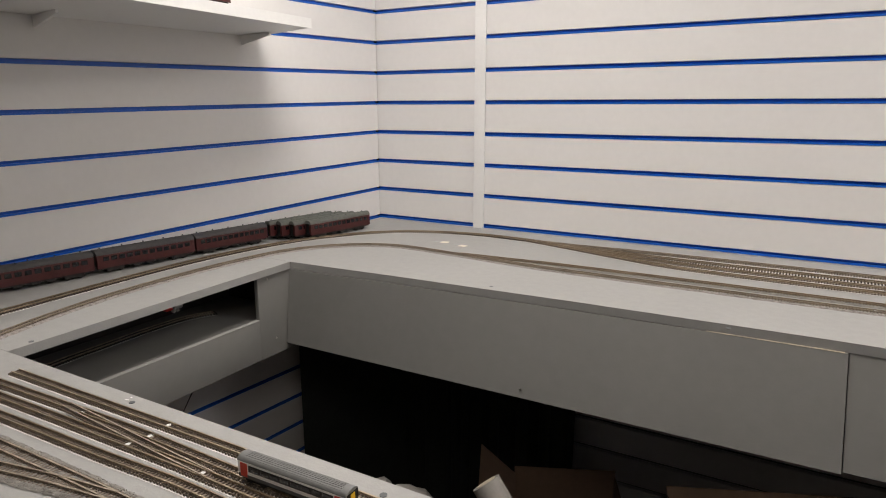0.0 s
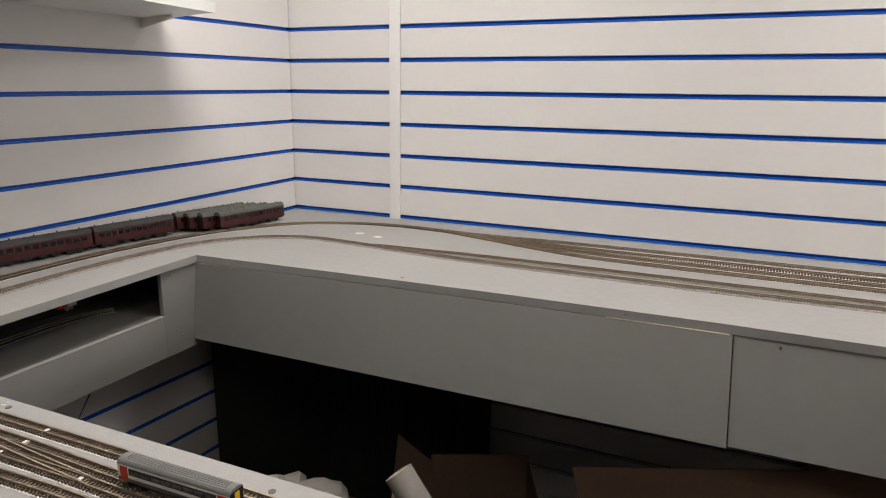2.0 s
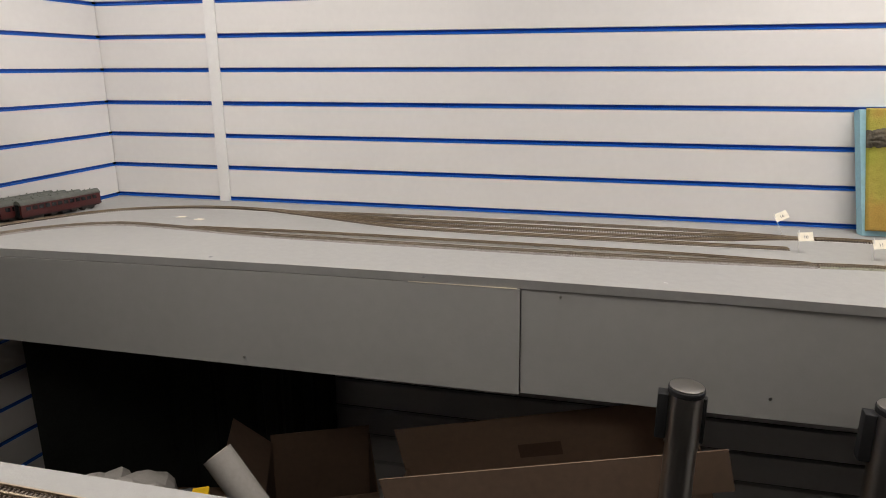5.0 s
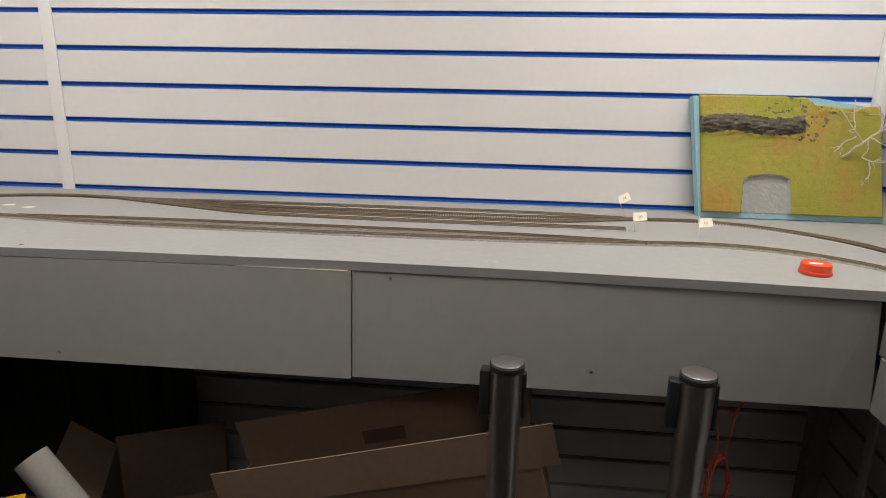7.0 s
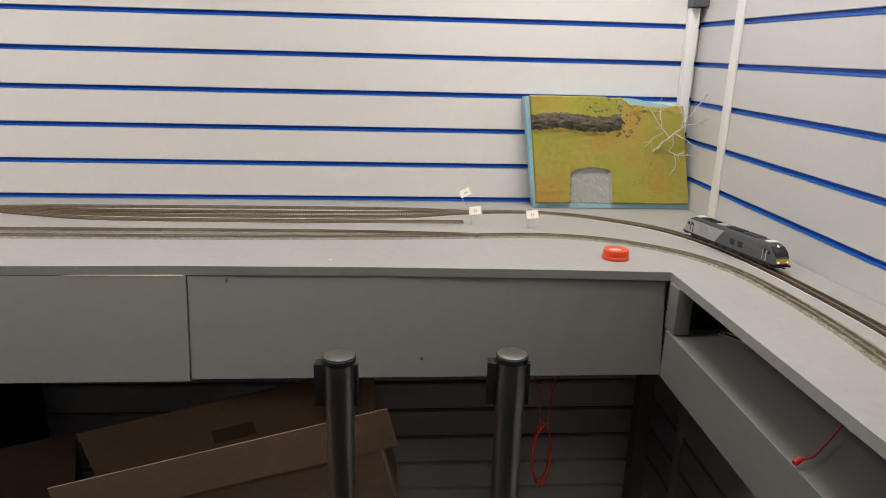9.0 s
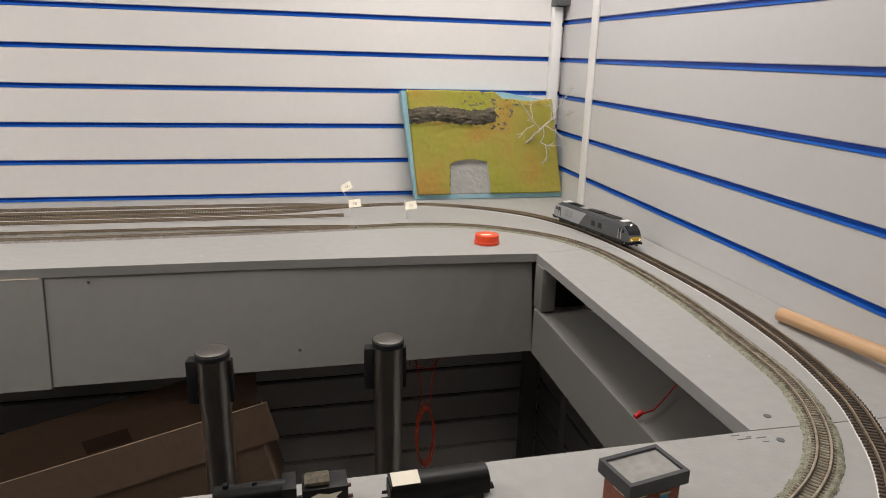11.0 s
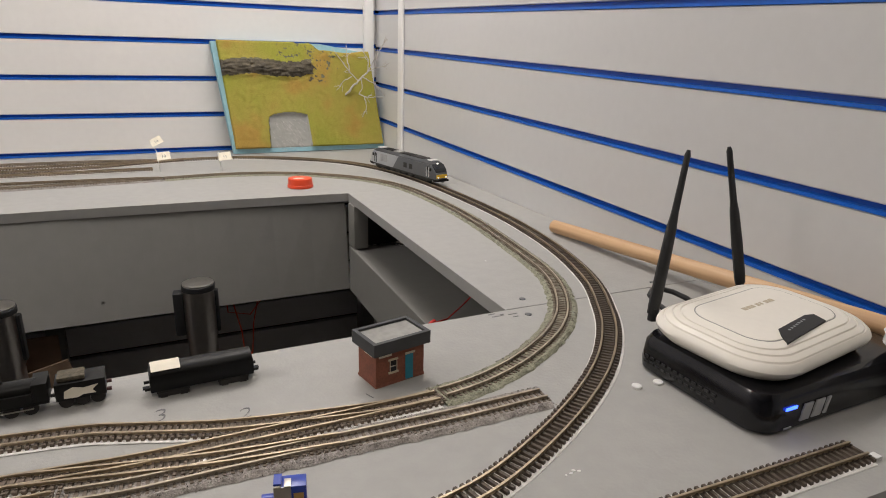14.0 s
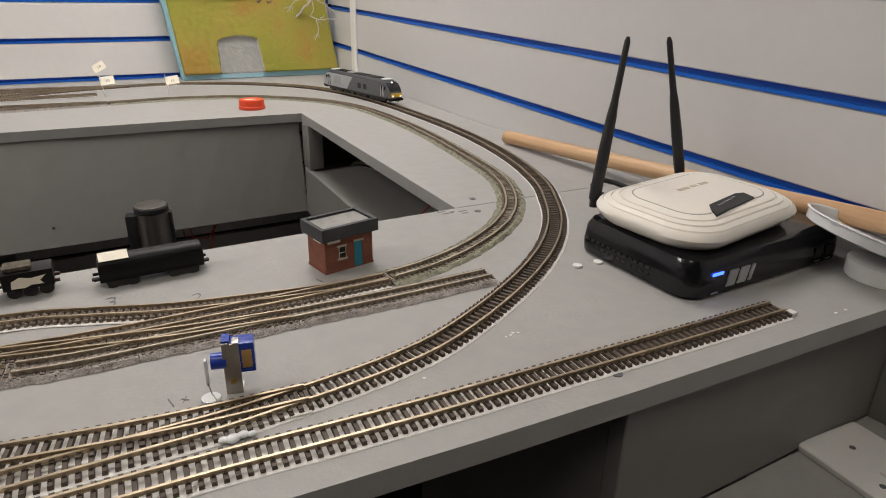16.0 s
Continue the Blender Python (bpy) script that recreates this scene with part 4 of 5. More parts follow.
def steam_engine(m):
    ob = thing("model_steam_locomotive", m, "plain black model steam locomotive and tender with a paper patch", "model locomotive")
    cylpart("boiler", pose(-0.026, 0, 0.0195, 0, 90), 0.0095, 0.058, M_BLACK, ob, seg=20, bevel=0.0008)
    cylpart("chimney", pose(-0.045, 0, 0.0302), 0.0024, 0.004, M_BLACK, ob, seg=10)
    cylpart("dome", pose(-0.022, 0, 0.0296), 0.0028, 0.003, M_BLACK, ob, seg=10, r2=0.0016)
    boxpart("running_plate", (-0.056, -0.0122, 0.0095, 0.012, 0.0122, 0.0112), M_BLACK, ob)
    boxpart("side_tank", (-0.035, -0.0118, 0.0113, 0.0, 0.0118, 0.020), M_BLACK, ob)
    boxpart("cab", (0.0005, -0.0122, 0.0114, 0.012, 0.0122, 0.0282), M_BLACK, ob, bevel=0.0006)
    t = boxpart("tender", (0.0165, -0.0118, 0.0085, 0.055, 0.0118, 0.0240), M_BLACK, ob, bevel=0.0006)
    boxpart("coal", (0.0185, -0.0085, 0.0241, 0.040, 0.0085, 0.0285), M_ROCK, t, bevel=0.002)
    b = bmesh.new()
    torn = [(0.0225, 0.0105), (0.0330, 0.0100), (0.0375, 0.0120), (0.0470, 0.0115), (0.0445, 0.0150), (0.0495, 0.0195), (0.0380, 0.0180), (0.0300, 0.0200), (0.0235, 0.0170)]
    lo = [b.verts.new((x, -0.0123, z)) for x, z in torn]
    hi = [b.verts.new((x, -0.01185, z)) for x, z in torn]
    b.faces.new(lo)
    b.faces.new(hi[::-1])
    for k in range(len(torn)):
        b.faces.new((lo[k], hi[k], hi[(k + 1) % len(torn)], lo[(k + 1) % len(torn)]))
    part("patch", b, M_PAPER, t, "torn cream paper patch")
    for x in (-0.044, -0.030, -0.016, -0.002, 0.024, 0.036, 0.048):
        wheelset(ob, x, 0.0076, 0.0058)
    boxpart("connecting_rod", (-0.046, -0.0100, 0.005, 0.0, -0.0094, 0.0062), M_STEEL, ob)
    boxpart("drawbar", (0.0121, -0.002, 0.009, 0.0164, 0.002, 0.0105), M_UNDER, ob)
    for x in (-0.0575, 0.0565):
        for sd in (-1, 1):
            cylpart("buffer", pose(x, sd * 0.0075, 0.0105, 0, 90), 0.0018, 0.005, M_MAROON, ob, "dull red buffer", seg=8)
    return ob


steam_engine(pose(0.478, 0.526, TOP, 0, 0, 1.5))


def covered_engine(m):
    ob = thing("model_black_locomotive", m, "matt black model locomotive body with a cream paper note", "model locomotive")
    L, half = 0.096, 0.0118
    body, roof = shell(L, half, 0.0065, 0.0235, 0.0065)
    b = bmesh.new()
    extrude_x(b, body, -L / 2, L / 2)
    soften(b, 0.0008, 1)
    part("body", b, M_BLACK, ob, smooth=True)
    b = bmesh.new()
    extrude_x(b, roof, -L / 2 + 0.001, L / 2 - 0.001)
    part("roof", b, M_BLACK, ob, smooth=True)
    m2 = pose(-0.0325, -0.0035, 0.0303, 12, 0, 0)
    b = bmesh.new()
    box(b, -0.0135, -0.0085, 0.0, 0.0125, 0.0075, 0.0005, m=m2)
    part("note", b, M_PAPER, ob, "cream paper note")
    for e in (-1, 1):
        bogie(ob, e * 0.028, 0.028, 0.0098, 0.0065)
        boxpart("coupling", (e * 0.0481, -0.002, 0.0065, e * 0.0545, 0.002, 0.0085), M_BLACK, ob)
        for sd in (-1, 1):
            cylpart("buffer", pose(e * 0.0505, sd * 0.0075, 0.0095, 0, 90), 0.0016, 0.005, M_BLACK, ob, seg=8)
    return ob


covered_engine(pose(0.612, 0.516, TOP, 0, 0, 2.0) @ Matrix.Scale(0.93, 4))


# ---- trackside things ----
def hut(m):
    ob = thing("signal_hut", m, "small red brick model hut with flat roof and teal door", "model building")
    W, D, H = 0.053, 0.033, 0.0375
    boxpart("wall_shell", (0, 0, 0, W, D, H), M_BRICK, ob)
    boxpart("plinth", (-0.0006, -0.0006, 0, W + 0.0006, D + 0.0006, 0.0025), M_BRICK, ob)
    bmt = bmesh.new()
    b = bmt
    for q in ((-0.0045, -0.0045, W + 0.0045, -0.0005), (-0.0045, D + 0.0005, W + 0.0045, D + 0.0045), (-0.0045, -0.0005, -0.0005, D + 0.0005), (W + 0.0005, -0.0005, W + 0.0045, D + 0.0005)):
        box(b, q[0], q[1], H - 0.003, q[2], q[3], H + 0.0095)
    part("coping", b, M_COPING, ob)
    boxpart("roof", (-0.0004, -0.0004, H + 0.0002, W + 0.0004, D + 0.0004, H + 0.0072), M_FELT, ob, "grey felt flat roof")
    boxpart("door", (0.032, -0.0007, 0.0008, 0.0405, 0.0003, 0.0265), M_TEAL, ob, "teal door")
    boxpart("lintel", (0.0315, -0.0008, 0.0267, 0.0425, 0.0002, 0.0287), M_STONE, ob)
    win = boxpart("window", (0.0145, -0.0005, 0.0135, 0.0225, 0.0003, 0.0245), M_GLASS, ob)
    for q in ((0.0145, 0.0135, 0.0152, 0.0245), (0.0218, 0.0135, 0.0225, 0.0245), (0.0152, 0.0185, 0.0218, 0.0193)):
        boxpart("glazing_bar", (q[0], -0.0009, q[1], q[2], -0.0004, q[3]), M_STONE, win)
    boxpart("sill", (0.0132, -0.0016, 0.0117, 0.0236, 0.0002, 0.0134), M_STONE, ob)
    boxpart("lintel", (0.0132, -0.0008, 0.0247, 0.0236, 0.0002, 0.0266), M_STONE, ob)
    boxpart("name_board", (0.003, -0.0009, 0.0302, 0.0165, -0.0001, 0.0342), M_PAPER, ob, "pale blank name board")
    boxpart("name_board", (-0.0009, 0.006, 0.0302, -0.0001, 0.020, 0.0342), M_PAPER, ob, "pale blank name board")
    return ob


hut(pose(0.7565, 0.445, TOP, 0, 0, 10.5))


def servo(m):
    ob = thing("servo_motor", m, "blue hobby servo on a steel bracket working a turnout", "servo motor")
    boxpart("bracket", (-0.006, -0.006, 0.0, 0.006, -0.005, 0.042), M_STEEL, ob, bevel=0.0003)
    for tx in (-0.0060, 0.0012):
        boxpart("bracket_tab", (tx, -0.0060, 0.0421, tx + 0.0048, 0.0030, 0.0431), M_STEEL, ob, bevel=0.0003)
    boxpart("bracket_foot", (-0.006, -0.0049, 0.0, 0.006, 0.009, 0.001), M_STEEL, ob)
    case = boxpart("case", (-0.0035, -0.0048, 0.017, 0.0165, 0.0085, 0.0415), M_SERVO, ob, "translucent blue servo case", bevel=0.0006)
    boxpart("gear_label", (0.0075, -0.0053, 0.021, 0.0145, -0.0049, 0.036), M_BRASS, case)
    boxpart("mounting_ear", (-0.0060, -0.0045, 0.0417, -0.0005, 0.007, 0.0445), M_SERVO, case)
    cylpart("hub", pose(-0.0092, -0.001, 0.027, 0, 90), 0.0062, 0.0110, M_SERVO, ob, seg=14)
    boxpart("horn", (-0.0198, -0.0032, 0.008, -0.0177, 0.0012, 0.029), M_WHITE, ob, "white servo horn", bevel=0.0005)
    cylpart("screw", pose(0.0, -0.0065, 0.0115, 90), 0.0026, 0.0012, M_BRASS, ob, seg=12)
    b = bmesh.new()
    tube(b, [(-0.0185, -0.003, 0.009), (-0.016, -0.008, 0.0035), (-0.010, -0.020, 0.0022), (-0.006, -0.030, 0.0022)], 0.0006, 6)
    part("link_rod", b, M_STEEL, ob)
    cylpart("link_disc", pose(-0.017, -0.009, 0.0008), 0.007, 0.0012, M_CLEAR, ob, seg=18)
    return ob


servo(pose(0.641, 0.297, TOP, 0, 0, -14) @ Matrix.Scale(0.9, 4))
b = bmesh.new()
for dx, dy, r in ((0, 0, 0.005), (0.006, 0.001, 0.004), (-0.005, 0.0015, 0.0035), (0.011, -0.0005, 0.003)):
    bmesh.ops.create_icosphere(b, subdivisions=2, radius=r, matrix=pose(dx, dy, 0.001) @ Matrix.Diagonal((1, 0.8, 0.5, 1)))
g = tagged(part("glue_blob", b, M_CLEAR, smooth=True), "cloudy dried glue blob beside the track", "glue")
g.location = (0.628, 0.243, TOP + 0.0012)

cap = thing("bottle_cap", pose(0.899, 1.347, TOP), "bright orange plastic screw cap lying open side down", "bottle cap")
bm = bmesh.new()
cyl(bm, pose(0, 0, 0.0105), 0.0275, 0.021, 48, 0.0262)
soften(bm, 0.0018, 2)
part("skirt", bm, M_ORANGE, cap, smooth=True)
bm = bmesh.new()
cyl(bm, pose(0, 0, 0.004), 0.0284, 0.007, 48)
soften(bm, 0.0008, 1)
part("tamper_ring", bm, M_ORANGE, cap, smooth=True)
cylpart("label_spot", pose(-0.004, -0.006, 0.0212) @ Matrix.Diagonal((1.3, 0.6, 1, 1)), 0.010, 0.0006, M_PAPER, cap, "pale worn spot")


def lettering(text, size, weight=0.0, shear=0.0):
    """A flat mesh of the built-in font."""
    c = bpy.data.curves.new("lettering", "FONT")
    c.body, c.size, c.extrude, c.offset, c.shear = text, size, 0.0001, weight, shear
    ob = new("lettering_curve", c)
    me = bpy.data.meshes.new_from_object(ob.evaluated_get(bpy.context.evaluated_depsgraph_get()))
    bpy.data.objects.remove(ob)
    me.materials.clear()
    me.materials.append(M_PENCIL)
    return me


def flag(x, y, tilt, turn, h, number):
    ob = thing("marker_flag", pose(x, y, TOP, 0, tilt, turn), "small cream paper flag on a wire beside the track", "marker flag", "marker flags")
    cylpart("stick", pose(0, 0, (h + 0.016) / 2), 0.0009, h + 0.016, M_WHITE, ob, seg=6)
    leaf = pose(0, -0.0012, h, -32, 0, 0)
    boxpart("paper", (-0.002, -0.0004, -0.010, 0.029, 0.0002, 0.011), M_FLAG, ob, m=leaf)
    mark = new("written_number", lettering(number, 0.010))
    mark.parent = ob
    mark.matrix_basis = leaf @ pose(0.009, -0.0006, -0.004, 90, 0, 0)


flag(0.632, 1.800, -26, 6, 0.050, "14")
flag(0.622, 1.635, -6, 0, 0.036, "10")
flag(0.761, 1.603, -6, 3, 0.034, "11")
for x, y, r in ((-0.977, 1.659, 18), (-0.907, 1.640, -8)):
    f = thing("paper_tag", pose(x, y, TOP, 0, 0, r), "small cream paper tag lying flat on the board", "paper tag", "paper tags")
    boxpart("paper", (-0.012, -0.010, 0.0003, 0.012, 0.010, 0.001), M_PAPER, f)
    cylpart("stick", pose(-0.02, 0, 0.0012, 0, 90), 0.0006, 0.026, M_CLEAR, f, seg=6)
for x, y in ((0.986, 0.352), (1.011, 0.350)):
    tagged(cylpart("white_disc", pose(0, 0, 0.0011), 0.0048, 0.0022, M_WHITE, seg=20, bevel=0.0005), "tiny white plastic disc lying on the board", "disc", "white discs").location = (x, y, TOP)

# pencilled road numbers
for ch, x, y, rot, size in (("3", 0.566, 0.463, 12, 0.028), ("2", 0.633, 0.441, 8, 0.024), ("1", 0.746, 0.428, 40, 0.015), ("1", 0.598, 0.293, 30, 0.015), ("x", 0.606, 0.296, 20, 0.012), ("6", -0.655, 0.395, 20, 0.02)):
    me = lettering(ch, size, -0.0006 if size > 0.018 else -0.0002, 0.3)
    o = tagged(new("pencil_number", me), "pencilled road number written on the grey board", "writing", "pencil numbers")
    o.matrix_basis = pose(x, y, TOP + 0.0004, 0, 0, rot)


# unreadable pencil notes and flecks of white paint on the board
for k, (dx, w) in enumerate(((0.0, 0.010), (0.014, 0.006), (0.024, 0.012), (0.002, 0.016), (0.026, 0.007))):
    boxpart("pencil_dash", (0.938 + dx, 0.556 - 0.007 * (k > 2) - 0.35 * dx, TOP, 0.938 + dx + w, 0.557 - 0.007 * (k > 2) - 0.35 * dx, TOP + 0.0004), M_PENCIL, table)
rng = random.Random(31)
for x, y in ((0.761, 0.194), (0.758, 0.252), (0.852, 0.273), (1.13, 0.175), (-0.86, 0.545), (0.30, 1.33), (1.03, 0.74)):
    b = bmesh.new()
    for k in range(rng.randint(1, 4)):
        cx, cy, r = x + rng.uniform(-0.008, 0.008), y + rng.uniform(-0.004, 0.004), rng.uniform(0.0008, 0.0016)
        prism(b, [(cx + r * rng.uniform(0.8, 2.2) * math.cos(a * 1.05), cy + r * math.sin(a * 1.05)) for a in range(6)], TOP + 0.0001, TOP + 0.0005)
    part("paint_fleck", b, M_WHITE, table)
boxpart("end_block", (1.083, 0.186, TOP + 0.0001, 1.090, 0.193, TOP + 0.0030), M_WHITE, table, "white plastic block at the track end", bevel=0.0006)

# ---- control station and router ----
def rounded(sx, sy, r, n=8):
    out = []
    for cx, cy, a0 in ((sx / 2 - r, sy / 2 - r, 0), (-sx / 2 + r, sy / 2 - r, 90), (-sx / 2 + r, -sy / 2 + r, 180), (sx / 2 - r, -sy / 2 + r, 270)):
        for k in range(n + 1):
            a = radians(a0 + 90 * k / n)
            out.append((cx + r * math.cos(a), cy + r * math.sin(a)))
    return out


def layered(b, sx, sy, r, layers, n=8):
    """A rounded slab from rings of (inset, z)."""
    rings = []
    for inset, z in layers:
        rr = max(0.004, r - inset * 0.6)
        rings.append([b.verts.new((x, y, z)) for x, y in rounded(sx - 2 * inset, sy - 2 * inset, rr, n)])
    b.faces.new(rings[0][::-1])
    b.faces.new(rings[-1])
    m = len(rings[0])
    for q, w in zip(rings, rings[1:]):
        for k in range(m):
            b.faces.new((q[k], q[(k + 1) % m], w[(k + 1) % m], w[k]))


station = thing("command_station", pose(1.134, 0.3185, TOP, 0, 0, 0.5), "glossy black digital command station with a blue light", "control box")
b = bmesh.new()
layered(b, 0.234, 0.152, 0.022, [(0.006, 0.0), (0.001, 0.003), (0.0, 0.012), (0.002, 0.030), (0.006, 0.0365), (0.012, 0.038)], 10)
part("case", b, M_GLOSS, station, smooth=True)
boxpart("status_light", (-0.090, -0.0766, 0.0225, -0.076, -0.0757, 0.0252), M_BLUE_LED, station, "lit blue status light")
boxpart("stop_mark", (-0.088, -0.0766, 0.0042, -0.079, -0.0758, 0.0058), M_SILVER, station)
# the maker's mark as plain slanted bars
b = bmesh.new()
for x0, w in ((-0.066, 0.0115), (-0.0505, 0.0115), (-0.035, 0.004)):
    pts = ((x0, 0.024), (x0 + w, 0.024), (x0 + w - 0.0035, 0.0085), (x0 - 0.0035, 0.0085))
    a = [b.verts.new((x, -0.0768, z)) for x, z in pts]
    c = [b.verts.new((x, -0.0755, z)) for x, z in pts]
    b.faces.new(a)
    b.faces.new(c[::-1])
    n = len(pts)
    for i in range(n):
        b.faces.new((a[i], c[i], c[(i + 1) % n], a[(i + 1) % n]))
part("logo_bar", b, M_SILVER, station)
for x in (0.070, 0.088):
    boxpart("socket", (x - 0.006, -0.0765, 0.010, x + 0.006, -0.0757, 0.021), M_RUBBER, station)
    boxpart("socket_mark", (x - 0.004, -0.0766, 0.0062, x + 0.004, -0.0758, 0.0072), M_SILVER, station)
for k in range(12):
    for r in range(2):
        boxpart("vent_slot", (-0.1176, -0.028 + k * 0.0075, 0.010 + r * 0.006, -0.1166, -0.0235 + k * 0.0075, 0.0125 + r * 0.006), M_RUBBER, station)

router = thing("wireless_router", pose(1.1145, 0.3275, TOP + 0.0385, 1.5, -1.0, 7), "warm white wireless router with two black antennas", "router")
b = bmesh.new()
layered(b, 0.196, 0.143, 0.045, [(0.022, 0.0), (0.008, 0.004), (0.0012, 0.011), (0.0, 0.015), (0.0015, 0.0185), (0.005, 0.0215), (0.0054, 0.0206), (0.0062, 0.0206), (0.0068, 0.0224), (0.0115, 0.0246), (0.0119, 0.0236), (0.0127, 0.0236), (0.0133, 0.0254), (0.0180, 0.0270), (0.0184, 0.0260), (0.0192, 0.0260), (0.0198, 0.0276), (0.0240, 0.0288)], 12)
part("case", b, M_CREAM, router, smooth=True)
b = bmesh.new()
layered(b, 0.132, 0.084, 0.024, [(0.0, 0.0286), (0.0006, 0.0294), (0.003, 0.0298), (0.02, 0.0302)], 12)
top = part("top_plate", b, M_CREAM, router, smooth=True)
# grey ring colours in the seam's shadow line
b = bmesh.new()
layered(b, 0.1338, 0.0858, 0.0249, [(0.0, 0.0284), (0.0, 0.0290)], 12)
part("seam", b, M_FELT, router, "seam round the top plate, its shadow coloured grey")
b = bmesh.new()
prism(b, [(-0.046, -0.0500), (0.030, -0.0425), (0.034, -0.029), (0.024, -0.0255), (-0.028, -0.0305), (-0.038, -0.039)], 0.0260, 0.0309)
lens = part("status_window", b, M_RUBBER, router, "dark status window")
for k in range(7):
    boxpart("status_mark", (-0.022 + k * 0.0055, -0.0375 + k * 0.0009, 0.0310, -0.0195 + k * 0.0055, -0.0355 + k * 0.0009, 0.0312), M_SILVER, lens)
for k, w in enumerate((0.006, 0.006, 0.003, 0.005, 0.002, 0.006, 0.006)):
    boxpart("logo_bar", (-0.016 + k * 0.0072, 0.010, 0.0302, -0.016 + k * 0.0072 + w, 0.015, 0.0305), M_STONE, router)


def antenna(base, tip):
    bx, tx = Vector(base), Vector(tip)
    d = (tx - bx).normalized()
    b = bmesh.new()
    L = (tx - bx).length
    pts = [bx + d * L * q for q in (0, 0.05, 0.3, 0.52, 0.62, 0.8, 0.97, 1.0)]
    rad = [0.0062, 0.0068, 0.0068, 0.0058, 0.0042, 0.0038, 0.0035, 0.002]
    side = d.cross(Vector((0, 1, 0))).normalized()
    up = d.cross(side)
    rings = []
    for p, r in zip(pts, rad):
        rings.append([b.verts.new(p + r * (math.cos(k * math.tau / 12) * side * 1.15 + math.sin(k * math.tau / 12) * up * 0.8)) for k in range(12)])
    for q, w in zip(rings, rings[1:]):
        for k in range(12):
            b.faces.new((q[k], q[(k + 1) % 12], w[(k + 1) % 12], w[k]))
    b.faces.new(rings[0][::-1])
    b.faces.new(rings[-1])
    ob = part("antenna", b, M_RUBBER, router, "matt black antenna", smooth=True)
    h = cylpart("hinge", pose(*base), 0.0045, 0.014, M_RUBBER, ob, seg=12)
    return ob


inv = router.matrix_basis.inverted()
antenna(inv @ Vector((1.044, 0.401, 1.247)), inv @ Vector((1.091, 0.428, 1.411)))
antenna(inv @ Vector((1.200, 0.425, 1.252)), inv @ Vector((1.175, 0.450, 1.408)))
b = bmesh.new()
tube(b, [(1.075, 0.402, 1.240), (1.071, 0.424, 1.246), (1.076, 0.440, 1.249), (1.088, 0.449, 1.250), (1.102, 0.450, 1.249), (1.114, 0.443, 1.246), (1.122, 0.430, 1.242), (1.130, 0.421, 1.236), (1.145, 0.418, 1.230), (1.170, 0.420, 1.226)], 0.0030, 8)
tagged(part("power_cable", b, M_RUBBER, smooth=True), "black cable looping behind the router", "cable")

# dowel against the wall
a0, a1 = Vector((1.226, 0.832, TOP + 0.0118)), Vector((1.2685, 0.18, TOP + 0.047))
d = a1 - a0
m = Matrix.Translation((a0 + a1) / 2) @ d.to_track_quat("Z", "Y").to_matrix().to_4x4()
dowel = tagged(cylpart("wooden_dowel", pose(0, 0, 0), 0.0112, d.length, M_DOWEL, seg=28, bevel=0.002), "pale beech dowel resting along the wall", "dowel")
dowel.matrix_basis = m

roll = thing("tape_roll", pose(1.240, 0.196, TOP), "white roll standing behind the track end", "tape roll")
bm = bmesh.new()
cyl(bm, pose(0, 0, 0.0085), 0.034, 0.017, 40)
soften(bm, 0.002)
part("roll", bm, M_WHITE, roll, smooth=True)
lid = thing("food_tub_lid", pose(1.222, 0.212, TOP + 0.036) @ Matrix.Rotation(radians(17), 4, Vector((0.49, 0.87, 0))) @ Matrix.Diagonal((1.34, 1.34, 1.2, 1)), "cloudy white shallow plastic lid lying on a roll", "lid")
b = bmesh.new()
prof = [(0.0, 0.0), (0.040, 0.0), (0.0425, 0.0012), (0.0435, 0.0085), (0.0452, 0.0095), (0.0445, 0.0105), (0.0425, 0.0098), (0.0415, 0.0025), (0.039, 0.0014), (0.0, 0.0014)]
seg = 48
rings = [[b.verts.new((r * math.cos(k * math.tau / seg), r * math.sin(k * math.tau / seg), z)) for k in range(seg)] for r, z in prof[1:-1]]
for q, w in zip(rings, rings[1:]):
    for k in range(seg):
        b.faces.new((q[k], q[(k + 1) % seg], w[(k + 1) % seg], w[k]))
b.faces.new(rings[0][::-1])
b.faces.new(rings[-1])
part("dish", b, M_CLEAR, lid, smooth=True)

tray = thing("plastic_plate", pose(1.170, 0.103, 1.0455, 0, 0, 86), "white plastic cover plate with small holes on the side shelf", "cover plate")
b = bmesh.new()
layered(b, 0.146, 0.086, 0.006, [(0.001, 0.0), (0.0, 0.002), (0.0, 0.006), (0.0015, 0.0075), (0.004, 0.008)], 6)
part("plate", b, M_WHITE, tray, smooth=True)
for x, y in ((-0.045, 0.0), (0.045, 0.0), (0.0, 0.025)):
    cylpart("hole", pose(x, y, 0.0081), 0.003, 0.0006, M_SLATE, tray, seg=10)
boxpart("switch", (-0.012, -0.02, 0.0081, 0.012, 0.012, 0.0105), M_WHITE, tray, bevel=0.001)


# ---- scenic board with a tunnel mouth ----
hill = thing("scenic_hillside", pose(0.832, 1.842, TOP + 0.002, -7.5, 0, 0), "model hillside panel on blue foam with a grey tunnel mouth", "scenery panel")
BASE_W, HIGH = 0.450, 0.314


def hill_outline(v):
    """Left and right edges across the panel at height v."""
    return -0.030 * v / HIGH, BASE_W - 0.040 * v / HIGH


def hill_top(u):
    """The crest: level over the rock face, then stepping down to the right."""
    fall = min(1.0, max(0.0, (u - 0.262) / 0.035))
    return HIGH - 0.024 * fall * fall * (3 - 2 * fall) + 0.003 * math.sin(u * 46) * (u > 0.22)


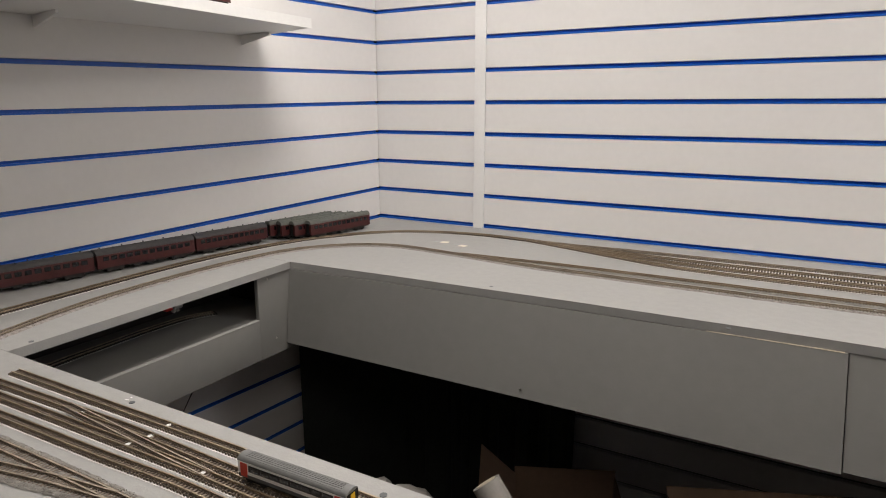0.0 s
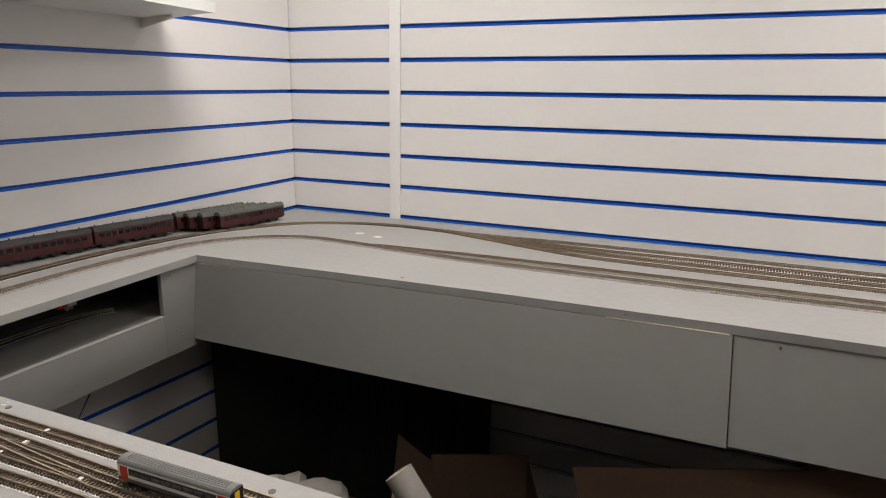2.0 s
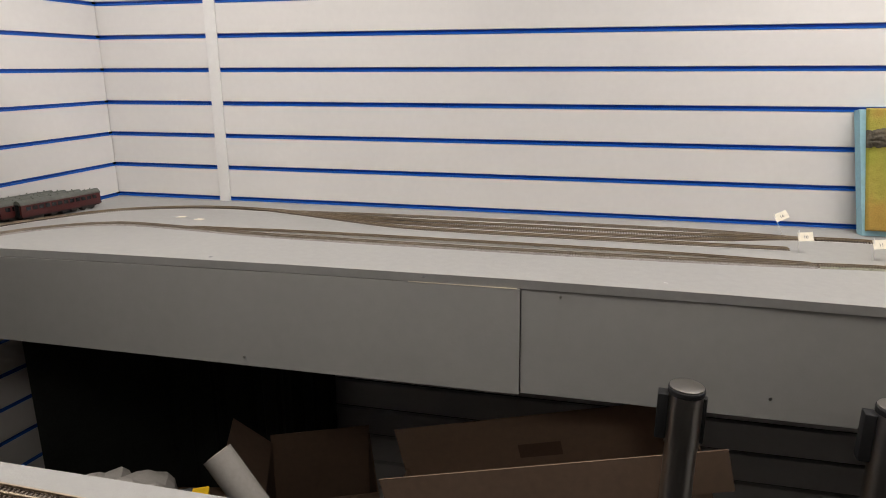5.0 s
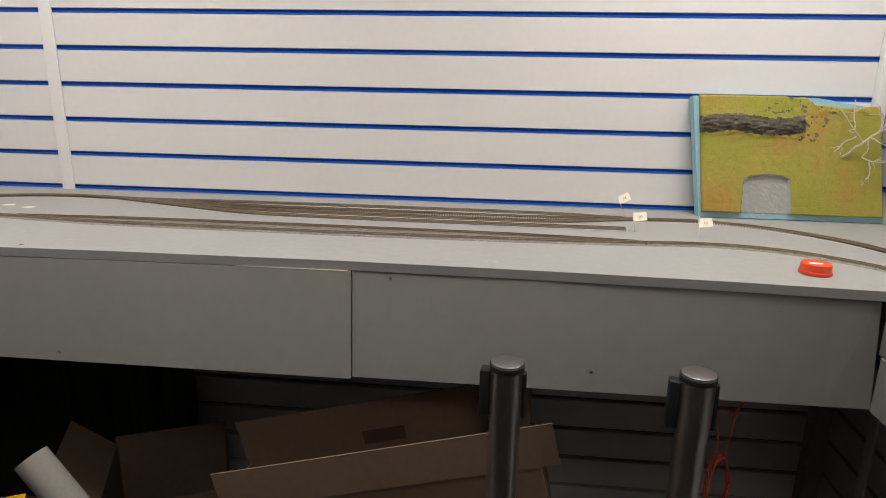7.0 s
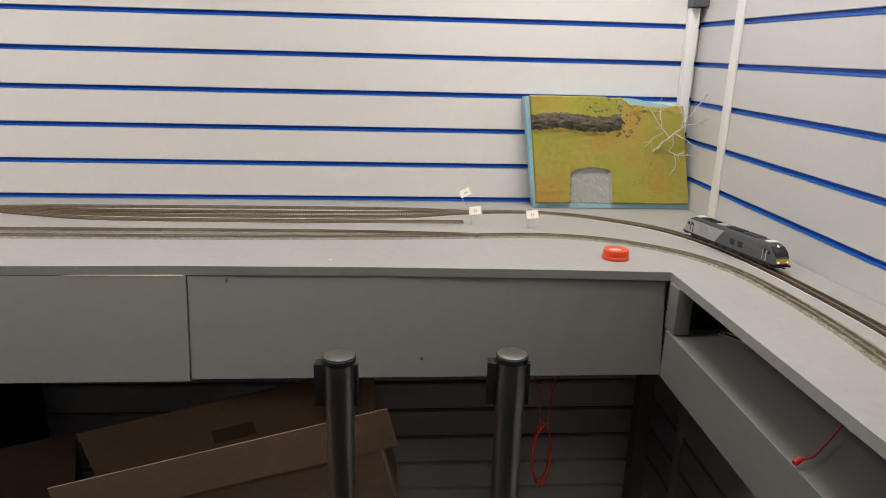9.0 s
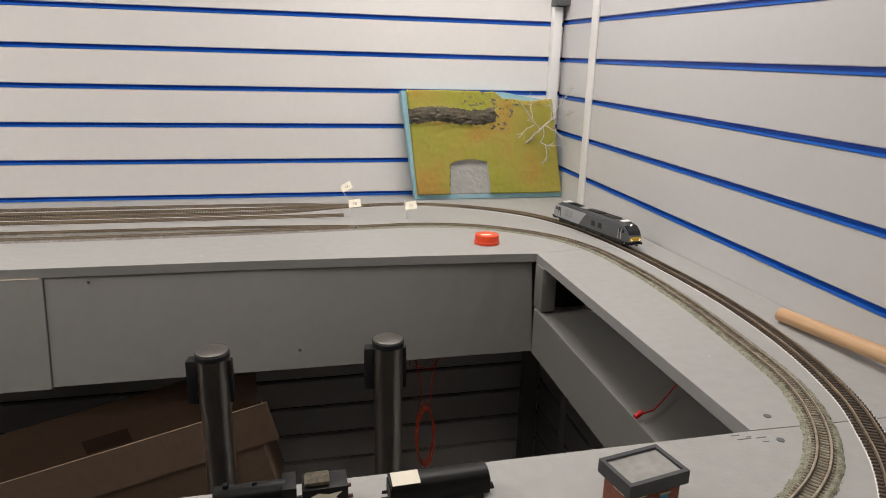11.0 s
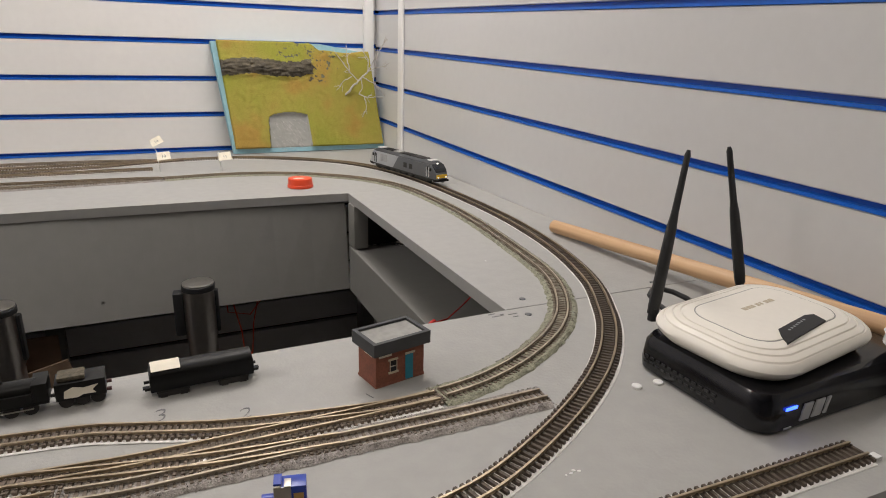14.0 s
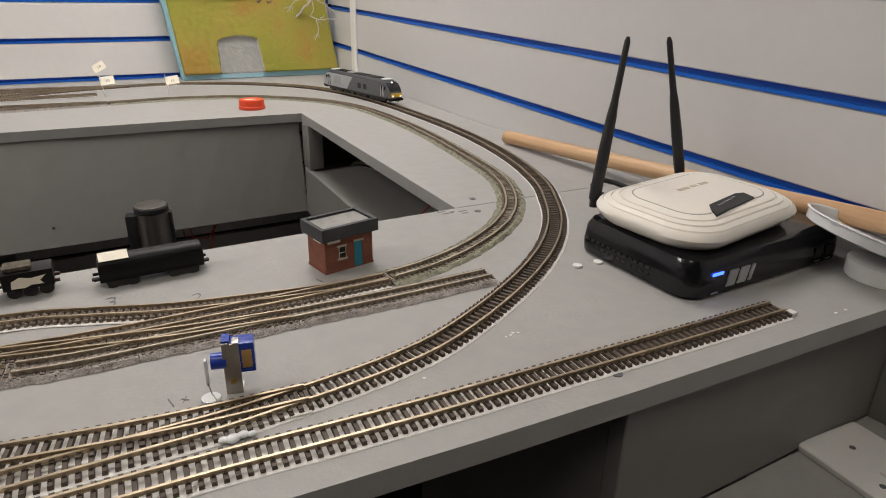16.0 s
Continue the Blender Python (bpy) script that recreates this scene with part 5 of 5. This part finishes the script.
def in_mouth(u, v):
    return 0.098 < u < 0.098 + 0.122 - 0.012 * (v / 0.12) and v < 0.113 - 0.010 * max(0.0, abs((u - 0.157) / 0.055)) ** 3


NU, NV = 168, 118
verts, faces, mats = [], [], []
for j in range(NV + 1):
    for i in range(NU + 1):
        fu = i / NU
        vmax = hill_top(fu * BASE_W)
        v = 0.013 + (vmax - 0.013) * j / NV
        l, r = hill_outline(v)
        u = l + (r - l) * fu
        w = 0.010 + 0.0035 * noise.noise((u * 9, v * 9, 3)) + 0.0012 * noise.noise((u * 70, v * 70, 1))
        band = math.exp(-((v - 0.236 - 0.004 * math.sin(u * 30)) / 0.020) ** 2) * (1 if u < 0.225 else math.exp(-((u - 0.225) / 0.012) ** 2))
        w += 0.013 * band * (0.75 + 0.5 * noise.noise((u * 60, v * 130, 7)) + 0.45 * noise.noise((u * 50, v * 330, 17)))
        if v > 0.25 and u > 0.20:
            w += 0.006 * max(0.0, noise.noise((u * 45, v * 45, 9)))
        if in_mouth(u, v):
            w = 0.0015 + 0.0007 * noise.noise((u * 60 + v * 50, v * 90, 5))
        if i in (0, NU) or j in (0, NV):
            w = 0.0005
        verts.append((u, -w, v))
for j in range(NV):
    for i in range(NU):
        a = j * (NU + 1) + i
        faces.append((a, a + 1, a + NU + 2, a + NU + 1))
        u, w, v = verts[a]
        rocky = (abs(v - 0.240 - 0.005 * math.sin(u * 30)) < 0.022 + 0.004 * noise.noise((u * 38, v * 20, 12)) + 0.003 * noise.noise((u * 130, v * 60, 13)) and u < 0.232 + 0.014 * noise.noise((v * 60, 3, 1))) or (v > 0.262 and 0.13 < u < 0.20 and noise.noise((u * 60, v * 75, 2)) + 0.6 * noise.noise((u * 170, v * 190, 3)) > 0.38) or (v > 0.235 and 0.215 < u < 0.31 and noise.noise((u * 55, v * 60, 4)) + 0.7 * noise.noise((u * 160, v * 170, 5)) > 0.33) or (0.20 < v < 0.225 and 0.22 < u < 0.27 and noise.noise((u * 90, v * 150, 6)) > 0.15) or (v < 0.006 + 0.006 * noise.noise((u * 60, 0, 8)) and u < 0.17)
        edge = in_mouth(u, v) != in_mouth(u + 0.0032, v + 0.003)
        mats.append(1 if in_mouth(u, v) else (2 if v < 0.262 and u < 0.25 else 3) if rocky else 3 if edge else 0)
me = bpy.data.meshes.new("hillside")
me.from_pydata(verts, [], faces)
for mt in (M_GRASS, M_PLASTER, M_ROCK, M_SCREE):
    me.materials.append(mt)
for p, k in zip(me.polygons, mats):
    p.material_index = k
    p.use_smooth = True
o = new("hillside", me)
o.parent = hill
o["label"] = "green and ochre scatter grass with dark rock"
b = bmesh.new()
front = [(-0.006, 0.0), (BASE_W + 0.003, 0.0), (BASE_W - 0.040, HIGH - 0.027), (0.262, HIGH - 0.003), (-0.044, HIGH - 0.003)]
va = [b.verts.new((u, 0.0, v)) for u, v in front]
vb = [b.verts.new((u, 0.034, v)) for u, v in front]
b.faces.new(va)
b.faces.new(vb[::-1])
for i in range(5):
    b.faces.new((va[i], vb[i], vb[(i + 1) % 5], va[(i + 1) % 5]))
part("foam_backing", b, M_FOAM, hill, "pale blue foam board")
b = bmesh.new()
rng = random.Random(23)
for j in range(46):
    u, v, ln = rng.uniform(0.104, 0.196), rng.uniform(0.004, 0.098), rng.uniform(0.008, 0.030)
    a = radians(rng.gauss(-52, 14))
    tube(b, [(u + ln * q * math.cos(a), -0.0026, max(0.003, v + ln * q * math.sin(a) + 0.002 * q * (1 - q))) for q in (0, 0.5, 1)], rng.uniform(0.0003, 0.0006), 4)
part("plaster_ridges", b, M_SCRATCH, hill, "pale scratches in the plaster", smooth=True)
tagged(bpy.data.objects["plaster_ridges"], kind="stuff")

# bare wire tree pushed into the hillside
tree = thing("bare_model_tree", pose(1.158, 1.850, 1.357), "leafless grey wire model tree leaning out of the hillside", "model tree")
rng = random.Random(11)


def crooked(b, pts, r, r_end):
    """A limb through a few points, kinked between them like bent wire."""
    out = []
    for p, q in zip(pts, pts[1:]):
        for k in range(4):
            out.append(Vector(p).lerp(Vector(q), k / 4) + Vector([rng.uniform(-0.0016, 0.0016) for _ in range(3)]))
    out.append(Vector(pts[-1]))
    tube(b, out, r, 6, r_end)
    return out


b = bmesh.new()
crooked(b, [(-0.004, 0.014, -0.006), (0.022, -0.008, 0.030), (0.046, -0.020, 0.058), (0.068, -0.028, 0.080)], 0.0034, 0.0022)
part("trunk", b, M_TWIG, tree, smooth=True)
TREE_LIMBS = (
    ((0.038, -0.016, 0.050), (0.008, -0.026, 0.080), (-0.040, -0.020, 0.142), 5),
    ((0.018, -0.020, 0.062), (-0.010, -0.024, 0.050), (-0.030, -0.020, 0.024), 3),
    ((0.010, -0.024, 0.078), (0.006, -0.018, 0.110), (0.004, -0.010, 0.152), 3),
    ((0.066, -0.027, 0.078), (0.066, -0.034, 0.112), (0.042, -0.036, 0.146), 4),
    ((0.068, -0.028, 0.080), (0.088, -0.040, 0.124), (0.120, -0.044, 0.172), 7),
    ((0.068, -0.028, 0.080), (0.090, -0.044, 0.090), (0.116, -0.052, 0.098), 6),
    ((0.052, -0.022, 0.062), (0.086, -0.040, 0.040), (0.108, -0.044, 0.022), 3),
    ((0.040, -0.018, 0.012), (0.062, -0.032, 0.004), (0.108, -0.046, 0.004), 4),
    ((0.054, -0.028, 0.006), (0.060, -0.034, -0.024), (0.046, -0.030, -0.056), 3),
    ((0.046, -0.020, 0.058), (0.050, -0.022, 0.034), (0.040, -0.018, 0.012), 0),
)
for a, c, e, twigs in TREE_LIMBS:
    b = bmesh.new()
    line = crooked(b, [a, c, e], 0.0017, 0.0009)
    for k in range(twigs):
        p = line[rng.randint(3, len(line) - 2)]
        way = (Vector(e) - Vector(c)).normalized() + Vector((rng.uniform(-0.9, 0.9), rng.uniform(-0.5, 0.3), rng.uniform(-0.9, 0.9)))
        ln = rng.uniform(0.012, 0.030)
        crooked(b, [p, p + way.normalized() * ln * 0.5, p + (way.normalized() + Vector((0, 0, rng.uniform(-0.4, 0.4)))) * ln], 0.0009, 0.0005)
    part("branch", b, M_TWIG, tree, smooth=True)


# ---- shelf on the left-hand wall ----
shelf = thing("wall_shelf", pose(0, 0, 0), "white slatwall shelf on brackets", "shelf")
w0, w1 = on_left(0.482, -0.001), on_left(2.2, -0.001)
b = bmesh.new()
prism(b, [w0, (-1.198, 1.358), (-1.198, -0.2), w1], 1.790, 1.808)
soften(b, 0.0012, 1)
part("board", b, M_WHITE, shelf)
b = bmesh.new()
prism(b, [(-1.1975, 1.3575), (-1.195, 1.3575), (-1.195, -0.2), (-1.1975, -0.2)], 1.788, 1.812)
part("edge_lip", b, M_WHITE, shelf)
for s in (0.53, 1.05, 1.6):
    p, q = on_left(s, -0.001), on_left(s, -0.13)
    b = bmesh.new()
    v = [b.verts.new(c) for c in ((*p, 1.7895), (*q, 1.7895), (*q, 1.782), (*p, 1.763))]
    b.faces.new(v)
    r = bmesh.ops.extrude_face_region(b, geom=b.faces[:])
    bmesh.ops.translate(b, verts=[e for e in r["geom"] if isinstance(e, bmesh.types.BMVert)], vec=(ALONG.x * 0.006, ALONG.y * 0.006, 0))
    part("bracket", b, M_WHITE, shelf)
coach(pose(-1.245, 1.00, 1.809, 0, 0, 90), "dark maroon model coach standing on the wall shelf", M_ROOF)


# ---- under the table ----
b = bmesh.new()
cols, rowsn = 60, 8
grid = []
for i in range(cols + 1):
    x = -1.395 + 0.78 * i / cols
    yy = 1.865 - 0.40 * max(0.0, 1 - i / 10) ** 1.5 + min(1.0, i / 30) * (0.012 * math.sin(i * 0.9) + 0.006 * math.sin(i * 2.3))
    grid.append([b.verts.new((x, yy - 0.012 * (j / rowsn) * math.sin(i * 0.45), 1.17 - 1.165 * j / rowsn)) for j in range(rowsn + 1)])
for q, w in zip(grid, grid[1:]):
    for j in range(rowsn):
        b.faces.new((q[j], q[j + 1], w[j + 1], w[j]))
r = bmesh.ops.extrude_face_region(b, geom=b.faces[:])
bmesh.ops.translate(b, verts=[e for e in r["geom"] if isinstance(e, bmesh.types.BMVert)], vec=(0, 0.004, 0))
tagged(part("black_curtain", b, M_CLOTH, smooth=True), "black cloth hanging in folds behind the table well", "curtain")


def belt_post(x, y):
    ob = thing("barrier_post", pose(x, y, 0), "polished steel barrier post with a black belt head", "barrier post", "barrier posts")
    cylpart("base", pose(0, 0, 0.012), 0.15, 0.024, M_CHROME, ob, seg=48, bevel=0.004)
    cylpart("pole", pose(0, 0, 0.536), 0.0275, 1.022, M_CHROME, ob, seg=40)
    cylpart("collar", pose(0, 0, 1.007), 0.0293, 0.098, M_CHROME, ob, seg=40)
    cylpart("rim", pose(0, 0, 1.060), 0.0305, 0.010, M_RUBBER, ob, seg=40, bevel=0.001)
    cylpart("top_cap", pose(0, 0, 1.0665), 0.0285, 0.004, M_CHROME, ob, seg=40, bevel=0.001)
    for a in (0, 90, 180):
        b = bmesh.new()
        big = a == 180
        box(b, 0.0275, -0.013 if big else -0.007, 0.966, 0.046 if big else 0.035, 0.013 if big else 0.007, 1.052)
        soften(b, 0.003)
        o = part("belt_cassette" if big else "belt_clip", b, M_RUBBER, ob, smooth=True)
        o.matrix_basis = pose(0, 0, 0, 0, 0, a - 8)
    return ob


belt_post(0.332, 1.165)
belt_post(0.654, 1.165)

carton = thing("long_carton", pose(0.07, 1.285, 0.713, 0, -14.0, 0), "long brown cardboard carton standing open and askew", "cardboard box")
for nm, q in (("back_panel", (-0.297, 0.065, -0.10, 0.239, 0.068, 0.159)), ("front_flap", (-0.290, -0.088, 0.047, 0.393, -0.085, 0.132)), ("front_panel", (-0.290, -0.068, -0.10, 0.355, -0.065, 0.049)), ("end_panel", (-0.290, -0.0645, -0.10, -0.287, 0.0645, 0.06)), ("end_panel", (0.352, -0.0645, -0.10, 0.355, 0.0645, 0.06)), ("bottom", (-0.287, -0.0645, -0.10, 0.352, 0.0645, -0.097))):
    boxpart(nm, q, M_CARD, carton)
boxpart("printed_patch", (-0.02, 0.0645, 0.060, 0.075, 0.0649, 0.092), M_CARD_MARK, carton, "dark printed patch")
boxpart("back_flap", (0.0015, 0.066, -0.23, 0.125, 0.069, 0.0), M_CARD, carton, m=pose(0.239, 0.001, 0.157, 0, 14, 0))
crate = thing("storage_crate", pose(0.1, 1.32, 0), "plain brown carton in the dark below", "cardboard box")
boxpart("body", (-0.30, -0.06, 0.0, 0.28, 0.18, 0.52), M_CARD, crate, bevel=0.003)
boxpart("lid", (-0.305, -0.065, 0.521, 0.285, 0.185, 0.545), M_CARD, crate, bevel=0.003)
bx = thing("tall_carton", pose(-0.50, 1.47, 0, 0, 0, 24), "open brown cardboard box in shadow", "cardboard box")
for nm, q in (("side", (-0.14, -0.16, 0.0, 0.14, -0.157, 0.60)), ("side", (-0.14, 0.157, 0.0, 0.14, 0.16, 0.60)), ("side", (-0.14, -0.1565, 0.0, -0.137, 0.1565, 0.58)), ("side", (0.137, -0.1565, 0.0, 0.14, 0.1565, 0.58))):
    boxpart(nm, q, M_CARD, bx)
fl = boxpart("flap", (0.0, -0.15, 0.0, 0.003, 0.15, 0.13), M_CARD, bx)
fl.matrix_basis = pose(-0.139, 0, 0.58, 0, -48, 0)
bottom = boxpart("bottom", (-0.1365, -0.1565, 0.001, 0.1365, 0.1565, 0.004), M_CARD, bx)

a0, a1 = Vector((-0.60, 1.17, 0.797)), Vector((0.045, 1.07, 0.040))
d = a1 - a0
rollp = tagged(cylpart("poster_tube", pose(0, 0, 0), 0.033, d.length, M_BUFF, seg=32), "paper roll leaning among boxes, darkened to buff as in shade", "paper roll")
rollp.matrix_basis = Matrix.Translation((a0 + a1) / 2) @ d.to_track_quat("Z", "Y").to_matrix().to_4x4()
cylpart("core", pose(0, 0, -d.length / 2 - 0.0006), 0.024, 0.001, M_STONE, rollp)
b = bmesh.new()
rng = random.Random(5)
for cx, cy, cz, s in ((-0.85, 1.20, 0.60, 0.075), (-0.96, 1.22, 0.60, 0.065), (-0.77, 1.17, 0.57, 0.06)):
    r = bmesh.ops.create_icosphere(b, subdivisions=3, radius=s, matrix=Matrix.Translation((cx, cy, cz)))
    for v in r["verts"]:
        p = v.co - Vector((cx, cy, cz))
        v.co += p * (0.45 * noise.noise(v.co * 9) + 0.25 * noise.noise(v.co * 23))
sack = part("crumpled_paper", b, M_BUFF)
tagged(sack, "heap of crumpled packing paper, darkened to buff as in shade", "packing paper")
pk = thing("paper_carton", pose(-0.88, 1.22, 0, 0, 0, 12), "brown carton filled with crumpled paper", "cardboard box")
boxpart("body", (-0.20, -0.13, 0.0, 0.20, 0.15, 0.53), M_CARD, pk, bevel=0.003)
yb = thing("yellow_box", pose(-0.665, 1.14, 0, 0, 0, 28), "small yellow and black packet on a carton", "packet")
boxpart("stand", (-0.05, -0.05, 0.0, 0.05, 0.05, 0.655), M_CARD, yb)
boxpart("packet", (-0.045, -0.03, 0.656, 0.045, 0.03, 0.700), M_YELLOW, yb, bevel=0.002)
boxpart("label_band", (-0.046, -0.031, 0.668, 0.010, 0.031, 0.7005), M_COPING, yb)

# wiring
b = bmesh.new()
pts = []
for k in range(60):
    a = k * 0.62
    pts.append((0.752 + 0.020 * math.cos(a), 1.275 + 0.012 * math.sin(a * 0.7), 0.775 + 0.075 * math.sin(a)))
tube(b, pts, 0.0012, 6)
coil = tagged(part("wire_coil", b, M_WIRE, smooth=True), "hanging coil of orange wire under the table", "wire coil")
for q in (((0.745, 1.275, 0.84), (0.742, 1.28, 0.90), (0.73, 1.285, 0.96), (0.72, 1.29, 1.181)), ((0.76, 1.275, 0.84), (0.768, 1.28, 0.92), (0.785, 1.285, 0.99), (0.80, 1.29, 1.181)), ((0.70, 1.29, 1.181), (0.715, 1.27, 0.955), (0.76, 1.265, 0.945), (0.81, 1.28, 1.0), (0.84, 1.29, 1.181))):
    b = bmesh.new()
    tube(b, q, 0.0013, 6)
    part("tail", b, M_WIRE, coil, smooth=True)
red = thing("red_lead", pose(0, 0, 0), "red wire with a red plug clipped to the shelf edge", "wire")
b = bmesh.new()
tube(b, [(0.979, 0.797, 1.082), (1.01, 0.81, 1.079), (1.05, 0.84, 1.082), (1.09, 0.87, 1.088), (1.16, 0.91, 1.12), (1.22, 0.93, 1.181)], 0.0013, 6)
part("wire", b, M_REDWIRE, red, smooth=True)
cylpart("plug", pose(0.976, 0.795, 1.0835, 0, 70, 20), 0.0042, 0.013, M_REDWIRE, red, seg=12, bevel=0.001)
b = bmesh.new()
tube(b, [(-1.26, 0.93, 1.062), (-1.25, 0.95, 0.95), (-1.28, 0.90, 0.84), (-1.32, 0.86, 0.72), (-1.38, 0.82, 0.58)], 0.002, 6)
tagged(part("black_cable", b, M_RUBBER, smooth=True), "thin black cable drooping under the table arm", "cable")
unc = thing("point_motor", pose(-1.250, 0.925, 1.1815), "small grey and red point motor under the board", "point motor")
boxpart("body", (-0.014, -0.010, -0.020, 0.014, 0.010, 0.0), M_SILVER, unc, bevel=0.0008)
boxpart("coil", (-0.007, -0.026, -0.022, 0.007, -0.0102, -0.011), M_REDWIRE, unc, "red coil", bevel=0.001)
for k in (-0.007, 0.003):
    boxpart("terminal", (-0.004, k, -0.030, 0.004, k + 0.005, -0.0201), M_FELT, unc)

other = copy_thing(unc, pose(1.040, 1.06, 1.1815, 0, 0, 90))
other["label"] = "small grey point motor under the board beside the post"

# white rail joints and wire droppers along the yard
for x, y, r in ((-0.736, 0.517, 2), (-0.733, 0.489, 2), (-0.739, 0.4635, 0), (-0.864, 0.487, 0), (-0.612, 0.4652, 0), (0.42, 0.4045, 3), (0.16, 1.650, 0), (0.08, 1.497, 0), (0.17, 1.548, 0), (0.30, 1.700, 0), (0.33, 1.504, 0), (0.42, 0.448, -15), (0.60, 0.386, 5)):
    o = tagged(boxpart("rail_joint", (-0.0026, -0.0056, 0.0, 0.0026, 0.0056, 0.0036), M_WHITE, bevel=0.0004), "white plastic rail gap across the track", "rail joint", "rail joints")
    o.matrix_basis = pose(x, y, TOP + 0.0008, 0, 0, r)
